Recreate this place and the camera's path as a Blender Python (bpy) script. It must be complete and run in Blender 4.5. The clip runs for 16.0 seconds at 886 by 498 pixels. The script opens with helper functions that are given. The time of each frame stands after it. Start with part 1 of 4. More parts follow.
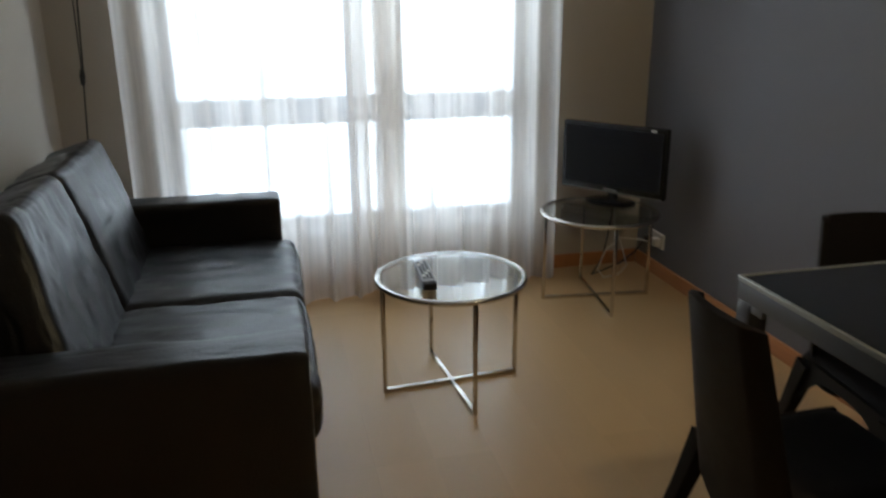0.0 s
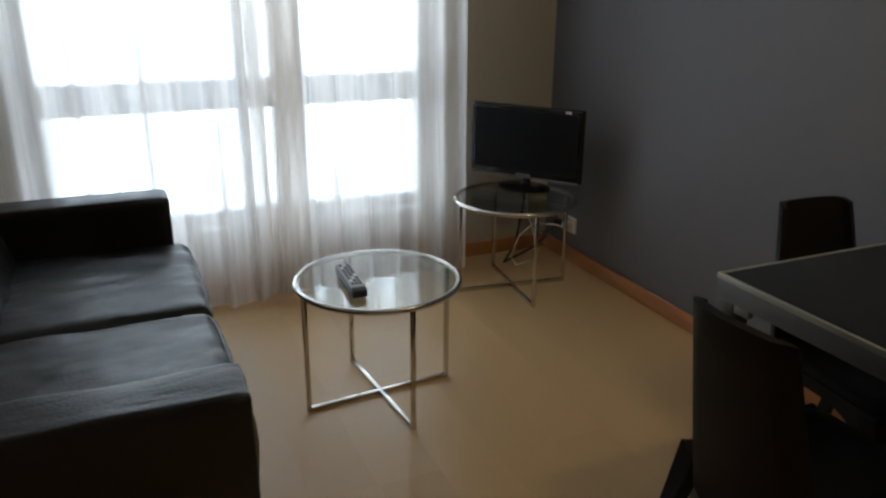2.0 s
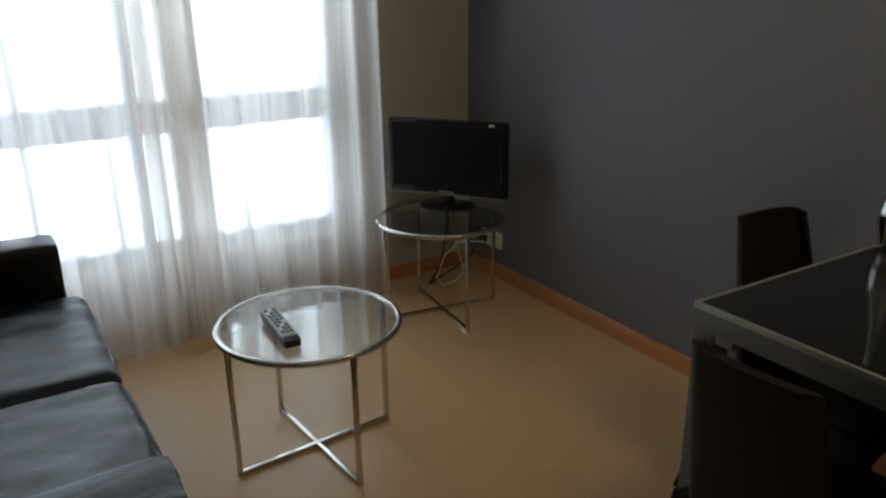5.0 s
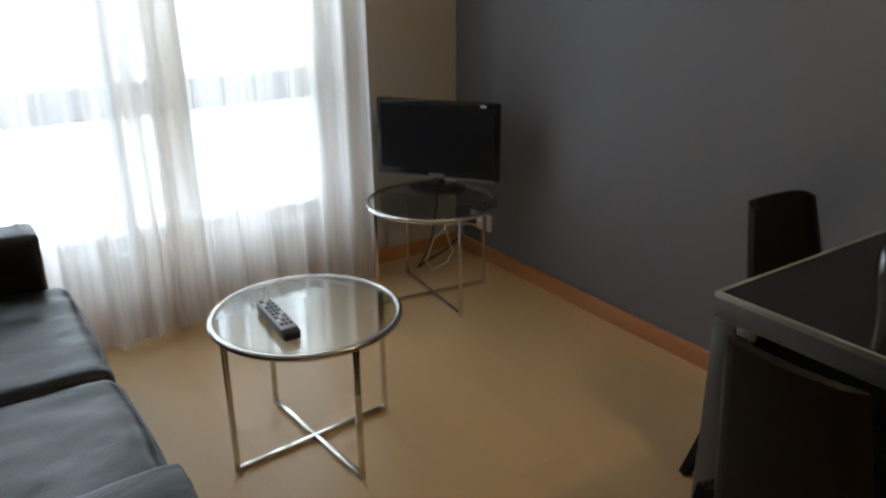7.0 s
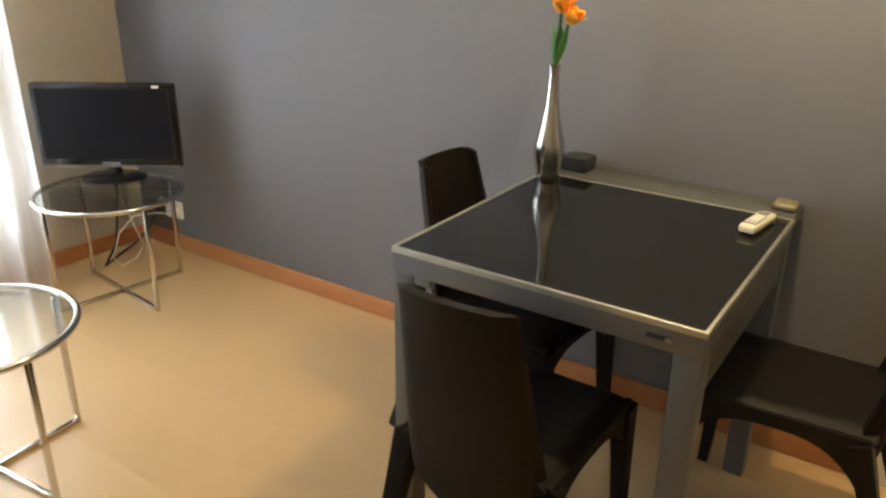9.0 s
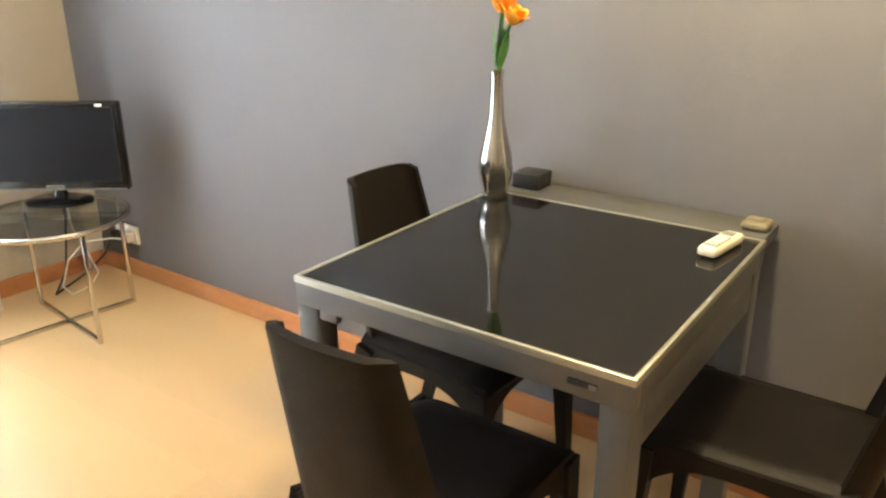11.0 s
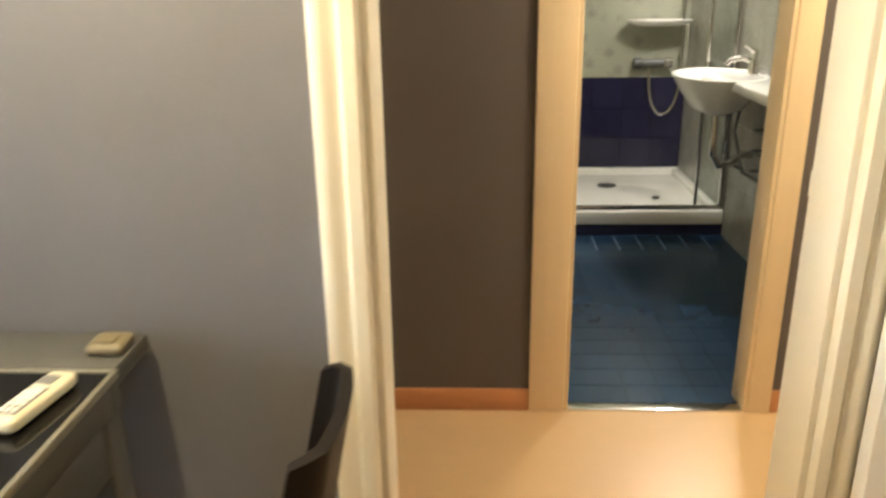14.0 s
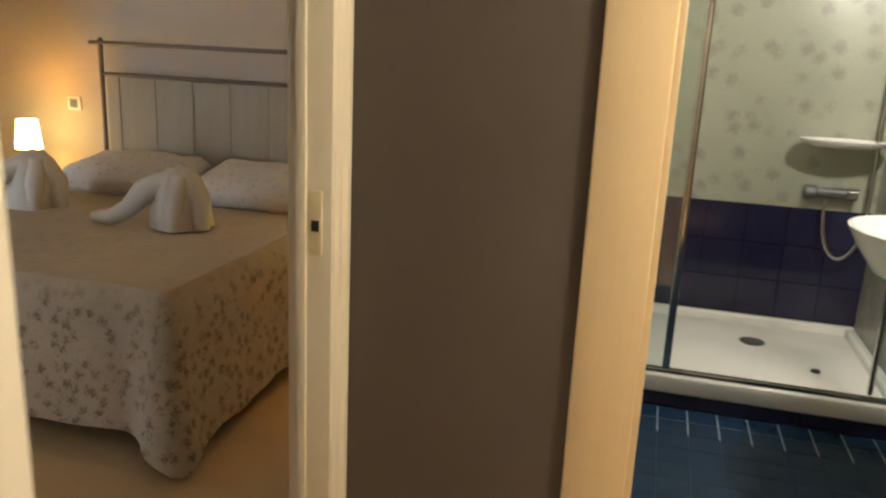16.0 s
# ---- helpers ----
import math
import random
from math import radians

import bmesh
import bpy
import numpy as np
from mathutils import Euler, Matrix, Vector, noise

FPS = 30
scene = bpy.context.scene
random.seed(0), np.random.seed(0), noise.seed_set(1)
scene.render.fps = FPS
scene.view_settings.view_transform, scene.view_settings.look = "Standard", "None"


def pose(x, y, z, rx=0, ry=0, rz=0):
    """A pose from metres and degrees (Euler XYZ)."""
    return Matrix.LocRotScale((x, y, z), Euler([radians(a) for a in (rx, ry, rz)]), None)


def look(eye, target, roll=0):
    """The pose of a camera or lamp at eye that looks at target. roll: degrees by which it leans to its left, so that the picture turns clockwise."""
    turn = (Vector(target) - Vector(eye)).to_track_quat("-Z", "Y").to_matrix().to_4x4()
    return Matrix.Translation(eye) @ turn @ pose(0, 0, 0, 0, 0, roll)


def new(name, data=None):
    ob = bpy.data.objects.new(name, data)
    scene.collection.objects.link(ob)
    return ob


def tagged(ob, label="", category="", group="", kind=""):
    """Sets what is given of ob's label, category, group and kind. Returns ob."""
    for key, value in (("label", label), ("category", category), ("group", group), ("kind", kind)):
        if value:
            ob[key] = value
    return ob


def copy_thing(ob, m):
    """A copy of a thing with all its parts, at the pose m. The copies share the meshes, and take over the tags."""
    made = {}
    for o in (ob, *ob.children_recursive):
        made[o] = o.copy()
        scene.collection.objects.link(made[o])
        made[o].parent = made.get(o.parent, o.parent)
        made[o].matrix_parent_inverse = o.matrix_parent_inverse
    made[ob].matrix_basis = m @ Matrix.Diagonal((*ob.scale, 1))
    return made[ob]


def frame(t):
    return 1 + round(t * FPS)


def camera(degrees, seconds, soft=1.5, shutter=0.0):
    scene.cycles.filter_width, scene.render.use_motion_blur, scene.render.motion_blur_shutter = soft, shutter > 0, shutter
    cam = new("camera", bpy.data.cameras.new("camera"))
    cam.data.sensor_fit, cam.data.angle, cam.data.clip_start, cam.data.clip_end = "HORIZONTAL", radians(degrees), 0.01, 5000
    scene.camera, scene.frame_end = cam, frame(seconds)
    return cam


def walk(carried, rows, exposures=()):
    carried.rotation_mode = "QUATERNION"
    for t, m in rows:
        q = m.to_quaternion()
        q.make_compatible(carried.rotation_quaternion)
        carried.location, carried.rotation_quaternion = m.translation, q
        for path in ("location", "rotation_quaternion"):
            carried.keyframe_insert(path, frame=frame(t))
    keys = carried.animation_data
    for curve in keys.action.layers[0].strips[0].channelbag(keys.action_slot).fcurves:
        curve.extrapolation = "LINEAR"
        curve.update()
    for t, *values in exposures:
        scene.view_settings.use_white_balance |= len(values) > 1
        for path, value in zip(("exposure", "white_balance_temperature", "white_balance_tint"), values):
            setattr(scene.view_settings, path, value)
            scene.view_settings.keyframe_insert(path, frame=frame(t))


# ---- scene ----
cam = camera(59.5, 16.0, soft=2.3, shutter=0.5)
PATH = [
    (0, (1.008, 0.598, 1.407), (1.437, 2.453, 0.795), -0.4),
    (0.5, (1.026, 0.72, 1.411), (1.398, 2.603, 0.849), 0.3),
    (1, (0.992, 0.795, 1.41), (1.37, 2.666, 0.813), -0.4),
    (1.5, (0.921, 0.884, 1.397), (1.54, 2.679, 0.769), -1.5),
    (2, (0.875, 0.917, 1.396), (1.63, 2.645, 0.73), 0.4),
    (2.5, (0.865, 0.938, 1.391), (1.681, 2.628, 0.7), 0.5),
    (3, (0.842, 0.936, 1.403), (1.758, 2.578, 0.721), 1.0),
    (5.5, (0.87, 1.244, 1.412), (1.907, 2.823, 0.754), -1.8),
    (6, (0.834, 1.285, 1.423), (1.991, 2.766, 0.739), -0.1),
    (6.5, (0.821, 1.296, 1.425), (1.969, 2.774, 0.722), 0.2),
    (7, (0.825, 1.287, 1.417), (1.87, 2.836, 0.705), -0.4),
    (7.5, (0.839, 1.287, 1.413), (1.859, 2.848, 0.689), -0.8),
    (8, (0.835, 1.277, 1.398), (2.040, 2.696, 0.669), 0.3),
    (8.5, (0.818, 1.248, 1.404), (2.204, 2.489, 0.669), 1.8),
    (9, (0.872, 1.220, 1.396), (2.411, 2.251, 0.640), 0.8),
    (11.5, (1.208, 1.155, 1.322), (2.733, 2.246, 0.626), -0.5),
    (12, (1.265, 1.154, 1.346), (2.913, 1.969, 0.559), -0.0),
    (12.5, (1.422, 1.194, 1.288), (3.240, 1.626, 0.576), -1.1),
    (13, (1.468, 1.142, 1.315), (3.320, 1.331, 0.585), -1.0),
    (13.5, (1.674, 1.033, 1.311), (3.541, 1.160, 0.606), -1.0),
    (14, (1.829, 0.958, 1.307), (3.714, 1.041, 0.643), -0.9),
    (14.5, (2.073, 0.891, 1.304), (3.971, 0.763, 0.686), 0.9),
    (15, (2.281, 0.797, 1.367), (4.193, 0.681, 0.792), 0.6),
    (15.5, (2.474, 0.672, 1.381), (4.381, 0.987, 0.870), 1.7),
    (16, (2.702, 0.687, 1.362), (4.572, 1.192, 0.866), 2.7),
]
EXPOSURE = [
    (0, -1.05, 6000, 10), (1.5, -1.15, 6000, 10), (3.0, -0.88, 6000, 10), (5.5, -1.22, 6000, 10), (6.2, -0.86, 6000, 10), (7.0, -0.72, 6050, 10), (8.0, -0.78, 6150, 10), (8.5, 0.2, 6200, 10),
    (9.0, 1.0, 6350, 10), (9.2, 1.15, 6350, 10), (11.3, 1.84, 6350, 10), (12.5, 1.70, 6450, 10), (13.5, 1.74, 6350, 10), (14.5, 1.45, 5900, 10), (15.0, 1.4, 5850, 10), (15.5, 1.35, 6050, 10), (16.0, 1.3, 6150, 10),
]
walk(cam, [(t, look(eye, target, roll)) for t, eye, target, roll in PATH], EXPOSURE)

# ---- light ----
world = bpy.data.worlds.new("world")
scene.world = world
world.use_nodes = True
wt = world.node_tree
sky = wt.nodes.new("ShaderNodeTexSky")
sky.sky_type, sky.sun_disc, sky.sun_elevation, sky.sun_rotation = "NISHITA", False, radians(48), radians(150)
wt.links.new(sky.outputs[0], wt.nodes["Background"].inputs[0])
wt.nodes["Background"].inputs[1].default_value = 0.12


def lamp(name, kind, m, power, colour, size=0.05, size_y=0.05):
    d = bpy.data.lights.new(name, kind)
    d.energy, d.color = power, colour
    if kind == "AREA":
        d.shape, d.size, d.size_y = "RECTANGLE", size, size_y
    else:
        d.shadow_soft_size = size
    ob = new(name, d)
    ob.matrix_world = m
    return ob


# bright overcast sky seen through the window
SKY_GLOW = 12.5
# warm ceiling lamps over the dining corner, in the hall and bathroom
lamp("dining_light", "POINT", pose(2.52, 1.58, 2.00), 29, (1.0, 0.79, 0.43), 0.05)
lamp("hall_light", "POINT", pose(3.30, -0.45, 2.32), 36, (1.0, 0.85, 0.61), 0.16)
lamp("bath_light", "POINT", pose(5.62, -0.27, 1.92), 24, (1.0, 0.92, 0.78), 0.05)
lamp("bedside_light", "POINT", pose(6.32, 4.13, 0.80), 3.0, (1.0, 0.68, 0.24), 0.04)
lamp("bedside_light", "POINT", pose(6.34, 1.86, 0.80), 4.5, (1.0, 0.62, 0.22), 0.04)
# weak fill added high in the bedroom to lift the bed; no fixture there
lamp("bedroom_fill", "POINT", pose(5.0, 2.6, 2.35), 1.3, (1.0, 0.78, 0.52), 0.08)


# ---- materials ----
def material(name, colour, rough=0.5, metal=0.0, vary=0.06, scale=6.0, bump=0.05, bump_scale=60.0, stretch=(1, 1, 1), per_object=0.0, second=None, border=None, **sockets):
    """A surface with broad and fine variation; second mixes a spot colour in."""
    m = bpy.data.materials.new(name)
    m.use_nodes = True
    n, l = m.node_tree.nodes, m.node_tree.links
    b = n["Principled BSDF"]
    geo = n.new("ShaderNodeNewGeometry")
    mp = n.new("ShaderNodeMapping")
    mp.inputs["Scale"].default_value = stretch
    l.new(geo.outputs["Position"], mp.inputs["Vector"])
    broad, fine = n.new("ShaderNodeTexNoise"), n.new("ShaderNodeTexNoise")
    broad.inputs["Scale"].default_value, broad.inputs["Detail"].default_value = scale, 6
    fine.inputs["Scale"].default_value, fine.inputs["Detail"].default_value = bump_scale, 4
    l.new(mp.outputs[0], broad.inputs["Vector"])
    l.new(mp.outputs[0], fine.inputs["Vector"])
    hsv = n.new("ShaderNodeHueSaturation")
    hsv.inputs["Color"].default_value = (*colour, 1)
    mr = n.new("ShaderNodeMapRange")
    mr.inputs["From Min"].default_value, mr.inputs["From Max"].default_value = 0.3, 0.7
    mr.inputs["To Min"].default_value, mr.inputs["To Max"].default_value = 1 - vary, 1 + vary
    mixf = n.new("ShaderNodeMath")
    mixf.operation = "MULTIPLY_ADD"
    mixf.inputs[1].default_value = 0.65
    half = n.new("ShaderNodeMath")
    half.operation = "MULTIPLY"
    half.inputs[1].default_value = 0.35
    l.new(fine.outputs["Fac"], half.inputs[0])
    l.new(broad.outputs["Fac"], mixf.inputs[0])
    l.new(half.outputs[0], mixf.inputs[2])
    l.new(mixf.outputs[0], mr.inputs["Value"])
    value = mr.outputs[0]
    if per_object:
        info = n.new("ShaderNodeObjectInfo")
        r2 = n.new("ShaderNodeMapRange")
        r2.inputs["To Min"].default_value, r2.inputs["To Max"].default_value = 1 - per_object, 1 + per_object
        l.new(info.outputs["Random"], r2.inputs["Value"])
        mul = n.new("ShaderNodeMath")
        mul.operation = "MULTIPLY"
        l.new(value, mul.inputs[0])
        l.new(r2.outputs[0], mul.inputs[1])
        value = mul.outputs[0]
    l.new(value, hsv.inputs["Value"])
    colour_out = hsv.outputs[0]
    if second:
        spot_colour, spot_scale, lo, hi = second
        vor = n.new("ShaderNodeTexVoronoi")
        vor.inputs["Scale"].default_value = spot_scale
        warp = n.new("ShaderNodeMixRGB")
        warp.inputs[0].default_value = 0.06
        l.new(geo.outputs["Position"], warp.inputs[1])
        l.new(fine.outputs["Color"], warp.inputs[2])
        l.new(warp.outputs[0], vor.inputs["Vector"])
        ramp = n.new("ShaderNodeMapRange")
        ramp.inputs["From Min"].default_value, ramp.inputs["From Max"].default_value = lo, hi
        ramp.inputs["To Min"].default_value, ramp.inputs["To Max"].default_value = 1, 0
        l.new(vor.outputs["Distance"], ramp.inputs["Value"])
        mix = n.new("ShaderNodeMixRGB")
        mix.inputs[2].default_value = (*spot_colour, 1)
        spots = ramp.outputs[0]
        if border:
            xyz, fade, both = n.new("ShaderNodeSeparateXYZ"), n.new("ShaderNodeMapRange"), n.new("ShaderNodeMath")
            fade.inputs["From Min"].default_value, fade.inputs["From Max"].default_value = border
            both.operation = "MULTIPLY"
            l.new(geo.outputs["Position"], xyz.inputs[0])
            l.new(xyz.outputs["Z"], fade.inputs["Value"])
            l.new(fade.outputs[0], both.inputs[0])
            l.new(spots, both.inputs[1])
            spots = both.outputs[0]
        l.new(spots, mix.inputs[0])
        l.new(colour_out, mix.inputs[1])
        colour_out = mix.outputs[0]
    l.new(colour_out, b.inputs["Base Color"])
    rr = n.new("ShaderNodeMapRange")
    rr.inputs["To Min"].default_value, rr.inputs["To Max"].default_value = max(rough * 0.8, 0.02), min(rough * 1.2, 1)
    l.new(broad.outputs["Fac"], rr.inputs["Value"])
    l.new(rr.outputs[0], b.inputs["Roughness"])
    b.inputs["Metallic"].default_value = metal
    for key, v in sockets.items():
        b.inputs[key.replace("_", " ")].default_value = v
    if bump:
        bp = n.new("ShaderNodeBump")
        bp.inputs["Strength"].default_value, bp.inputs["Distance"].default_value = bump, 0.004
        l.new(fine.outputs["Fac"], bp.inputs["Height"])
        l.new(bp.outputs[0], b.inputs["Normal"])
    return m


def sheer(name, colour, clear, lit):
    m = bpy.data.materials.new(name)
    m.use_nodes = True
    n, l = m.node_tree.nodes, m.node_tree.links
    n.remove(n["Principled BSDF"])
    out = n["Material Output"]
    tp, tl, df = n.new("ShaderNodeBsdfTransparent"), n.new("ShaderNodeBsdfTranslucent"), n.new("ShaderNodeBsdfDiffuse")
    a, b = n.new("ShaderNodeMixShader"), n.new("ShaderNodeMixShader")
    tl.inputs[0].default_value = df.inputs[0].default_value = (*colour, 1)
    tp.inputs[0].default_value = (1, 0.99, 0.97, 1)
    # upright streaks in the transparency imitate the shade of tight folds
    fold_streaks = n.new("ShaderNodeTexNoise")
    fold_streaks.inputs["Scale"].default_value, fold_streaks.inputs["Detail"].default_value = 19, 5
    rng = n.new("ShaderNodeMapRange")
    rng.inputs["From Min"].default_value, rng.inputs["From Max"].default_value = 0.36, 0.64
    rng.inputs["To Min"].default_value, rng.inputs["To Max"].default_value = clear * 0.15, clear * 1.6
    geo = n.new("ShaderNodeNewGeometry")
    mp = n.new("ShaderNodeMapping")
    mp.inputs["Scale"].default_value = (1, 0.4, 0.035)
    l.new(geo.outputs["Position"], mp.inputs[0])
    l.new(mp.outputs[0], fold_streaks.inputs["Vector"])
    l.new(fold_streaks.outputs["Fac"], rng.inputs["Value"])
    a.inputs[0].default_value = lit
    l.new(df.outputs[0], a.inputs[1])
    l.new(tl.outputs[0], a.inputs[2])
    l.new(rng.outputs[0], b.inputs[0])
    l.new(a.outputs[0], b.inputs[1])
    l.new(tp.outputs[0], b.inputs[2])
    l.new(b.outputs[0], out.inputs[0])
    return m


def glass(name, tint, rough=0.01, clear=0.85):
    """Thin pane: clear, with a gloss that grows at a slant."""
    m = bpy.data.materials.new(name)
    m.use_nodes = True
    n, l = m.node_tree.nodes, m.node_tree.links
    n.remove(n["Principled BSDF"])
    tp, gl, mx, lw = n.new("ShaderNodeBsdfTransparent"), n.new("ShaderNodeBsdfGlossy"), n.new("ShaderNodeMixShader"), n.new("ShaderNodeLayerWeight")
    lw.inputs[0].default_value = 0.5
    pw, fr = n.new("ShaderNodeMath"), n.new("ShaderNodeMapRange")
    pw.operation = "POWER"
    pw.inputs[1].default_value = 4.0
    fr.inputs["To Min"].default_value, fr.inputs["To Max"].default_value = 0.075, 0.95
    l.new(lw.outputs["Facing"], pw.inputs[0])
    l.new(pw.outputs[0], fr.inputs["Value"])
    tp.inputs[0].default_value = (*tint, 1)
    gl.inputs["Roughness"].default_value = rough
    l.new(fr.outputs[0], mx.inputs[0])
    l.new(tp.outputs[0], mx.inputs[1])
    l.new(gl.outputs[0], mx.inputs[2])
    l.new(mx.outputs[0], n["Material Output"].inputs[0])
    return m


def glow(name, colour, strength):
    m = bpy.data.materials.new(name)
    m.use_nodes = True
    b = m.node_tree.nodes["Principled BSDF"]
    b.inputs["Base Color"].default_value = b.inputs["Emission Color"].default_value = (*colour, 1)
    b.inputs["Emission Strength"].default_value = strength
    return m


GREY_WALL = material("grey_wall_paint", (0.155, 0.151, 0.160), 0.62, vary=0.05, scale=2.0, bump=0.12, bump_scale=160)
CREAM_WALL = material("cream_wall_paint", (0.45, 0.40, 0.33), 0.7, vary=0.04, scale=2.0, bump=0.10, bump_scale=140)
TAUPE_WALL = material("taupe_wall_paint", (0.100, 0.080, 0.067), 0.7, vary=0.05, scale=2.5, bump=0.12, bump_scale=150)
BED_WALL = material("bedroom_wall_paint", (0.52, 0.43, 0.33), 0.75, vary=0.04, scale=2.0, bump=0.1, bump_scale=140)
CEILING = material("white_ceiling_paint", (0.72, 0.70, 0.66), 0.8, vary=0.03)
LAMINATE = material("oak_laminate", (0.56, 0.368, 0.182), 0.36, vary=0.02, scale=3, bump=0, bump_scale=30, stretch=(2, 0.5, 1), per_object=0.035, Specular_IOR_Level=0.45)
BASEBOARD = material("orange_wood_skirting", (0.47, 0.20, 0.075), 0.4, vary=0.12, scale=5, stretch=(4, 1, 8))
CASING = material("cream_lacquered_wood", (0.71, 0.645, 0.51), 0.42, vary=0.02, scale=3, bump=0.006, stretch=(6, 6, 0.6))
OAK_CASING = material("pale_oak_casing", (0.70, 0.54, 0.325), 0.45, vary=0.05, scale=3, bump=0.01, stretch=(9, 9, 0.7))
DOOR_WHITE = material("cream_white_door_lacquer", (0.78, 0.75, 0.69), 0.4, vary=0.03, scale=2, bump=0.03)
LEATHER = material("black_leather", (0.0055, 0.0046, 0.0056), 0.38, vary=0.25, scale=9, bump=0.3, bump_scale=130, Specular_IOR_Level=0.52)
CHROME = material("chrome", (0.62, 0.60, 0.57), 0.13, 1.0, vary=0.04, bump=0)
BRUSHED = material("brushed_grey_aluminium", (0.135, 0.135, 0.132), 0.45, 0.5, vary=0.06, scale=20, bump=0.05, stretch=(1, 1, 8))
BRUSHED_EDGE = material("satin_aluminium_edge", (0.40, 0.39, 0.33), 0.35, 0.7, vary=0.05, scale=15, bump=0.03)
TABLE_GLASS = material("dark_brown_glass", (0.006, 0.0055, 0.0052), 0.04, vary=0.05, bump=0, Specular_IOR_Level=0.42)
RESIN = material("dark_brown_resin", (0.009, 0.0065, 0.0055), 0.5, vary=0.12, scale=14, bump=0.2, bump_scale=220, Specular_IOR_Level=0.17)
TV_CASE = material("gloss_black_plastic", (0.008, 0.008, 0.010), 0.22, vary=0.05, bump=0)
TV_SCREEN = material("matt_black_screen", (0.010, 0.010, 0.014), 0.30, vary=0.03, bump=0, Specular_IOR_Level=0.35)
SILVER_PLASTIC = material("silver_plastic", (0.22, 0.22, 0.22), 0.4, 0.3, vary=0.04)
DARK_PLASTIC = material("dark_plastic", (0.02, 0.02, 0.022), 0.4, vary=0.08)
GREY_PLASTIC = material("grey_plastic", (0.19, 0.19, 0.19), 0.45, vary=0.08)
REMOTE_GREY = material("pale_grey_plastic", (0.36, 0.36, 0.37), 0.45, vary=0.08, scale=30)
WHITE_PLASTIC = material("white_plastic", (0.75, 0.73, 0.68), 0.4, vary=0.03, bump=0.02)
CREAM_PLASTIC = material("cream_plastic", (0.72, 0.66, 0.50), 0.4, vary=0.04, bump=0.02)
BEIGE_PLASTIC = material("beige_plastic", (0.19, 0.16, 0.10), 0.45, vary=0.05)
SILVER = material("polished_pewter", (0.55, 0.54, 0.50), 0.2, 1.0, vary=0.08, scale=12, bump=0.06, bump_scale=50)
BRASS = material("pale_brass", (0.74, 0.65, 0.42), 0.4, 0.15, vary=0.05, bump=0.01)
STEM = material("green_stem", (0.05, 0.16, 0.03), 0.5, vary=0.25, scale=40)
PETAL = material("orange_petal", (0.90, 0.36, 0.02), 0.55, vary=0.25, scale=45)
CURTAIN = sheer("sheer_ivory_voile", (0.74, 0.68, 0.62), 0.27, 0.5)
WINDOW_PAINT = material("white_window_frame", (0.60, 0.66, 0.76), 0.4, vary=0.03)
PANE = glass("clear_glass", (0.97, 0.98, 0.98))
TOP_GLASS = glass("clear_table_glass", (0.90, 0.93, 0.91))
SHOWER_GLASS = glass("shower_glass", (0.93, 0.96, 0.95))
MIRROR = material("mirror", (0.85, 0.86, 0.86), 0.02, 1.0, vary=0.01, bump=0)
BLUE_TILE = material("navy_glazed_tile", (0.020, 0.019, 0.048), 0.08, vary=0.12, scale=10, bump=0.02, per_object=0.08)
FLOOR_TILE = material("teal_blue_floor_tile", (0.012, 0.034, 0.072), 0.24, vary=0.12, scale=9, bump=0.02, per_object=0.06, Specular_IOR_Level=0.3)
GROUT = material("dark_blue_grout", (0.011, 0.024, 0.046), 0.6, vary=0.1, scale=20)
# lighter copy of the floor grout; its paleness stands for glint on the joints
GLINT_GROUT = material("glint_grout", (0.17, 0.24, 0.31), 0.6, vary=0.15, scale=20)
FLORAL_TILE = material("grey_green_floral_tile", (0.36, 0.36, 0.28), 0.3, vary=0.08, scale=5, bump=0.03, second=((0.27, 0.265, 0.205), 10.5, 0.14, 0.42))
STONE_TILE = material("grey_marbled_tile", (0.34, 0.33, 0.29), 0.22, vary=0.25, scale=7, bump=0.03, per_object=0.05)
JOINT = material("pale_tile_joint", (0.55, 0.53, 0.48), 0.7, vary=0.05)
PORCELAIN = material("white_porcelain", (0.82, 0.80, 0.75), 0.12, vary=0.02, bump=0)
BEDSPREAD = material("beige_floral_bedspread", (0.46, 0.37, 0.26), 0.85, vary=0.10, scale=7, bump=0.5, bump_scale=90, second=((0.20, 0.15, 0.095), 24.0, 0.18, 0.48), border=(0.572, 0.50))
BEDTOP = material("beige_quilted_bedspread", (0.44, 0.36, 0.26), 0.85, vary=0.08, scale=7, bump=0.5, bump_scale=80)
TOWEL = material("white_terry_towel", (0.62, 0.57, 0.49), 0.95, vary=0.06, bump=0.6, bump_scale=260)
PILLOW = material("floral_pillow_cotton", (0.60, 0.55, 0.49), 0.9, vary=0.08, bump=0.25, bump_scale=120, second=((0.35, 0.33, 0.38), 24.0, 0.12, 0.3))
IRON = material("brown_painted_iron", (0.15, 0.115, 0.085), 0.45, 0.3, vary=0.1)
DARK_WOOD = material("dark_red_wood", (0.14, 0.052, 0.022), 0.4, vary=0.2, scale=6, stretch=(8, 1, 1))
HEADPANEL = material("grey_beige_headboard_panel", (0.33, 0.28, 0.21), 0.6, vary=0.08, scale=5, stretch=(1, 7, 0.6))
SHADE = glow("glowing_yellow_lampshade", (1.0, 0.72, 0.26), 9.0)


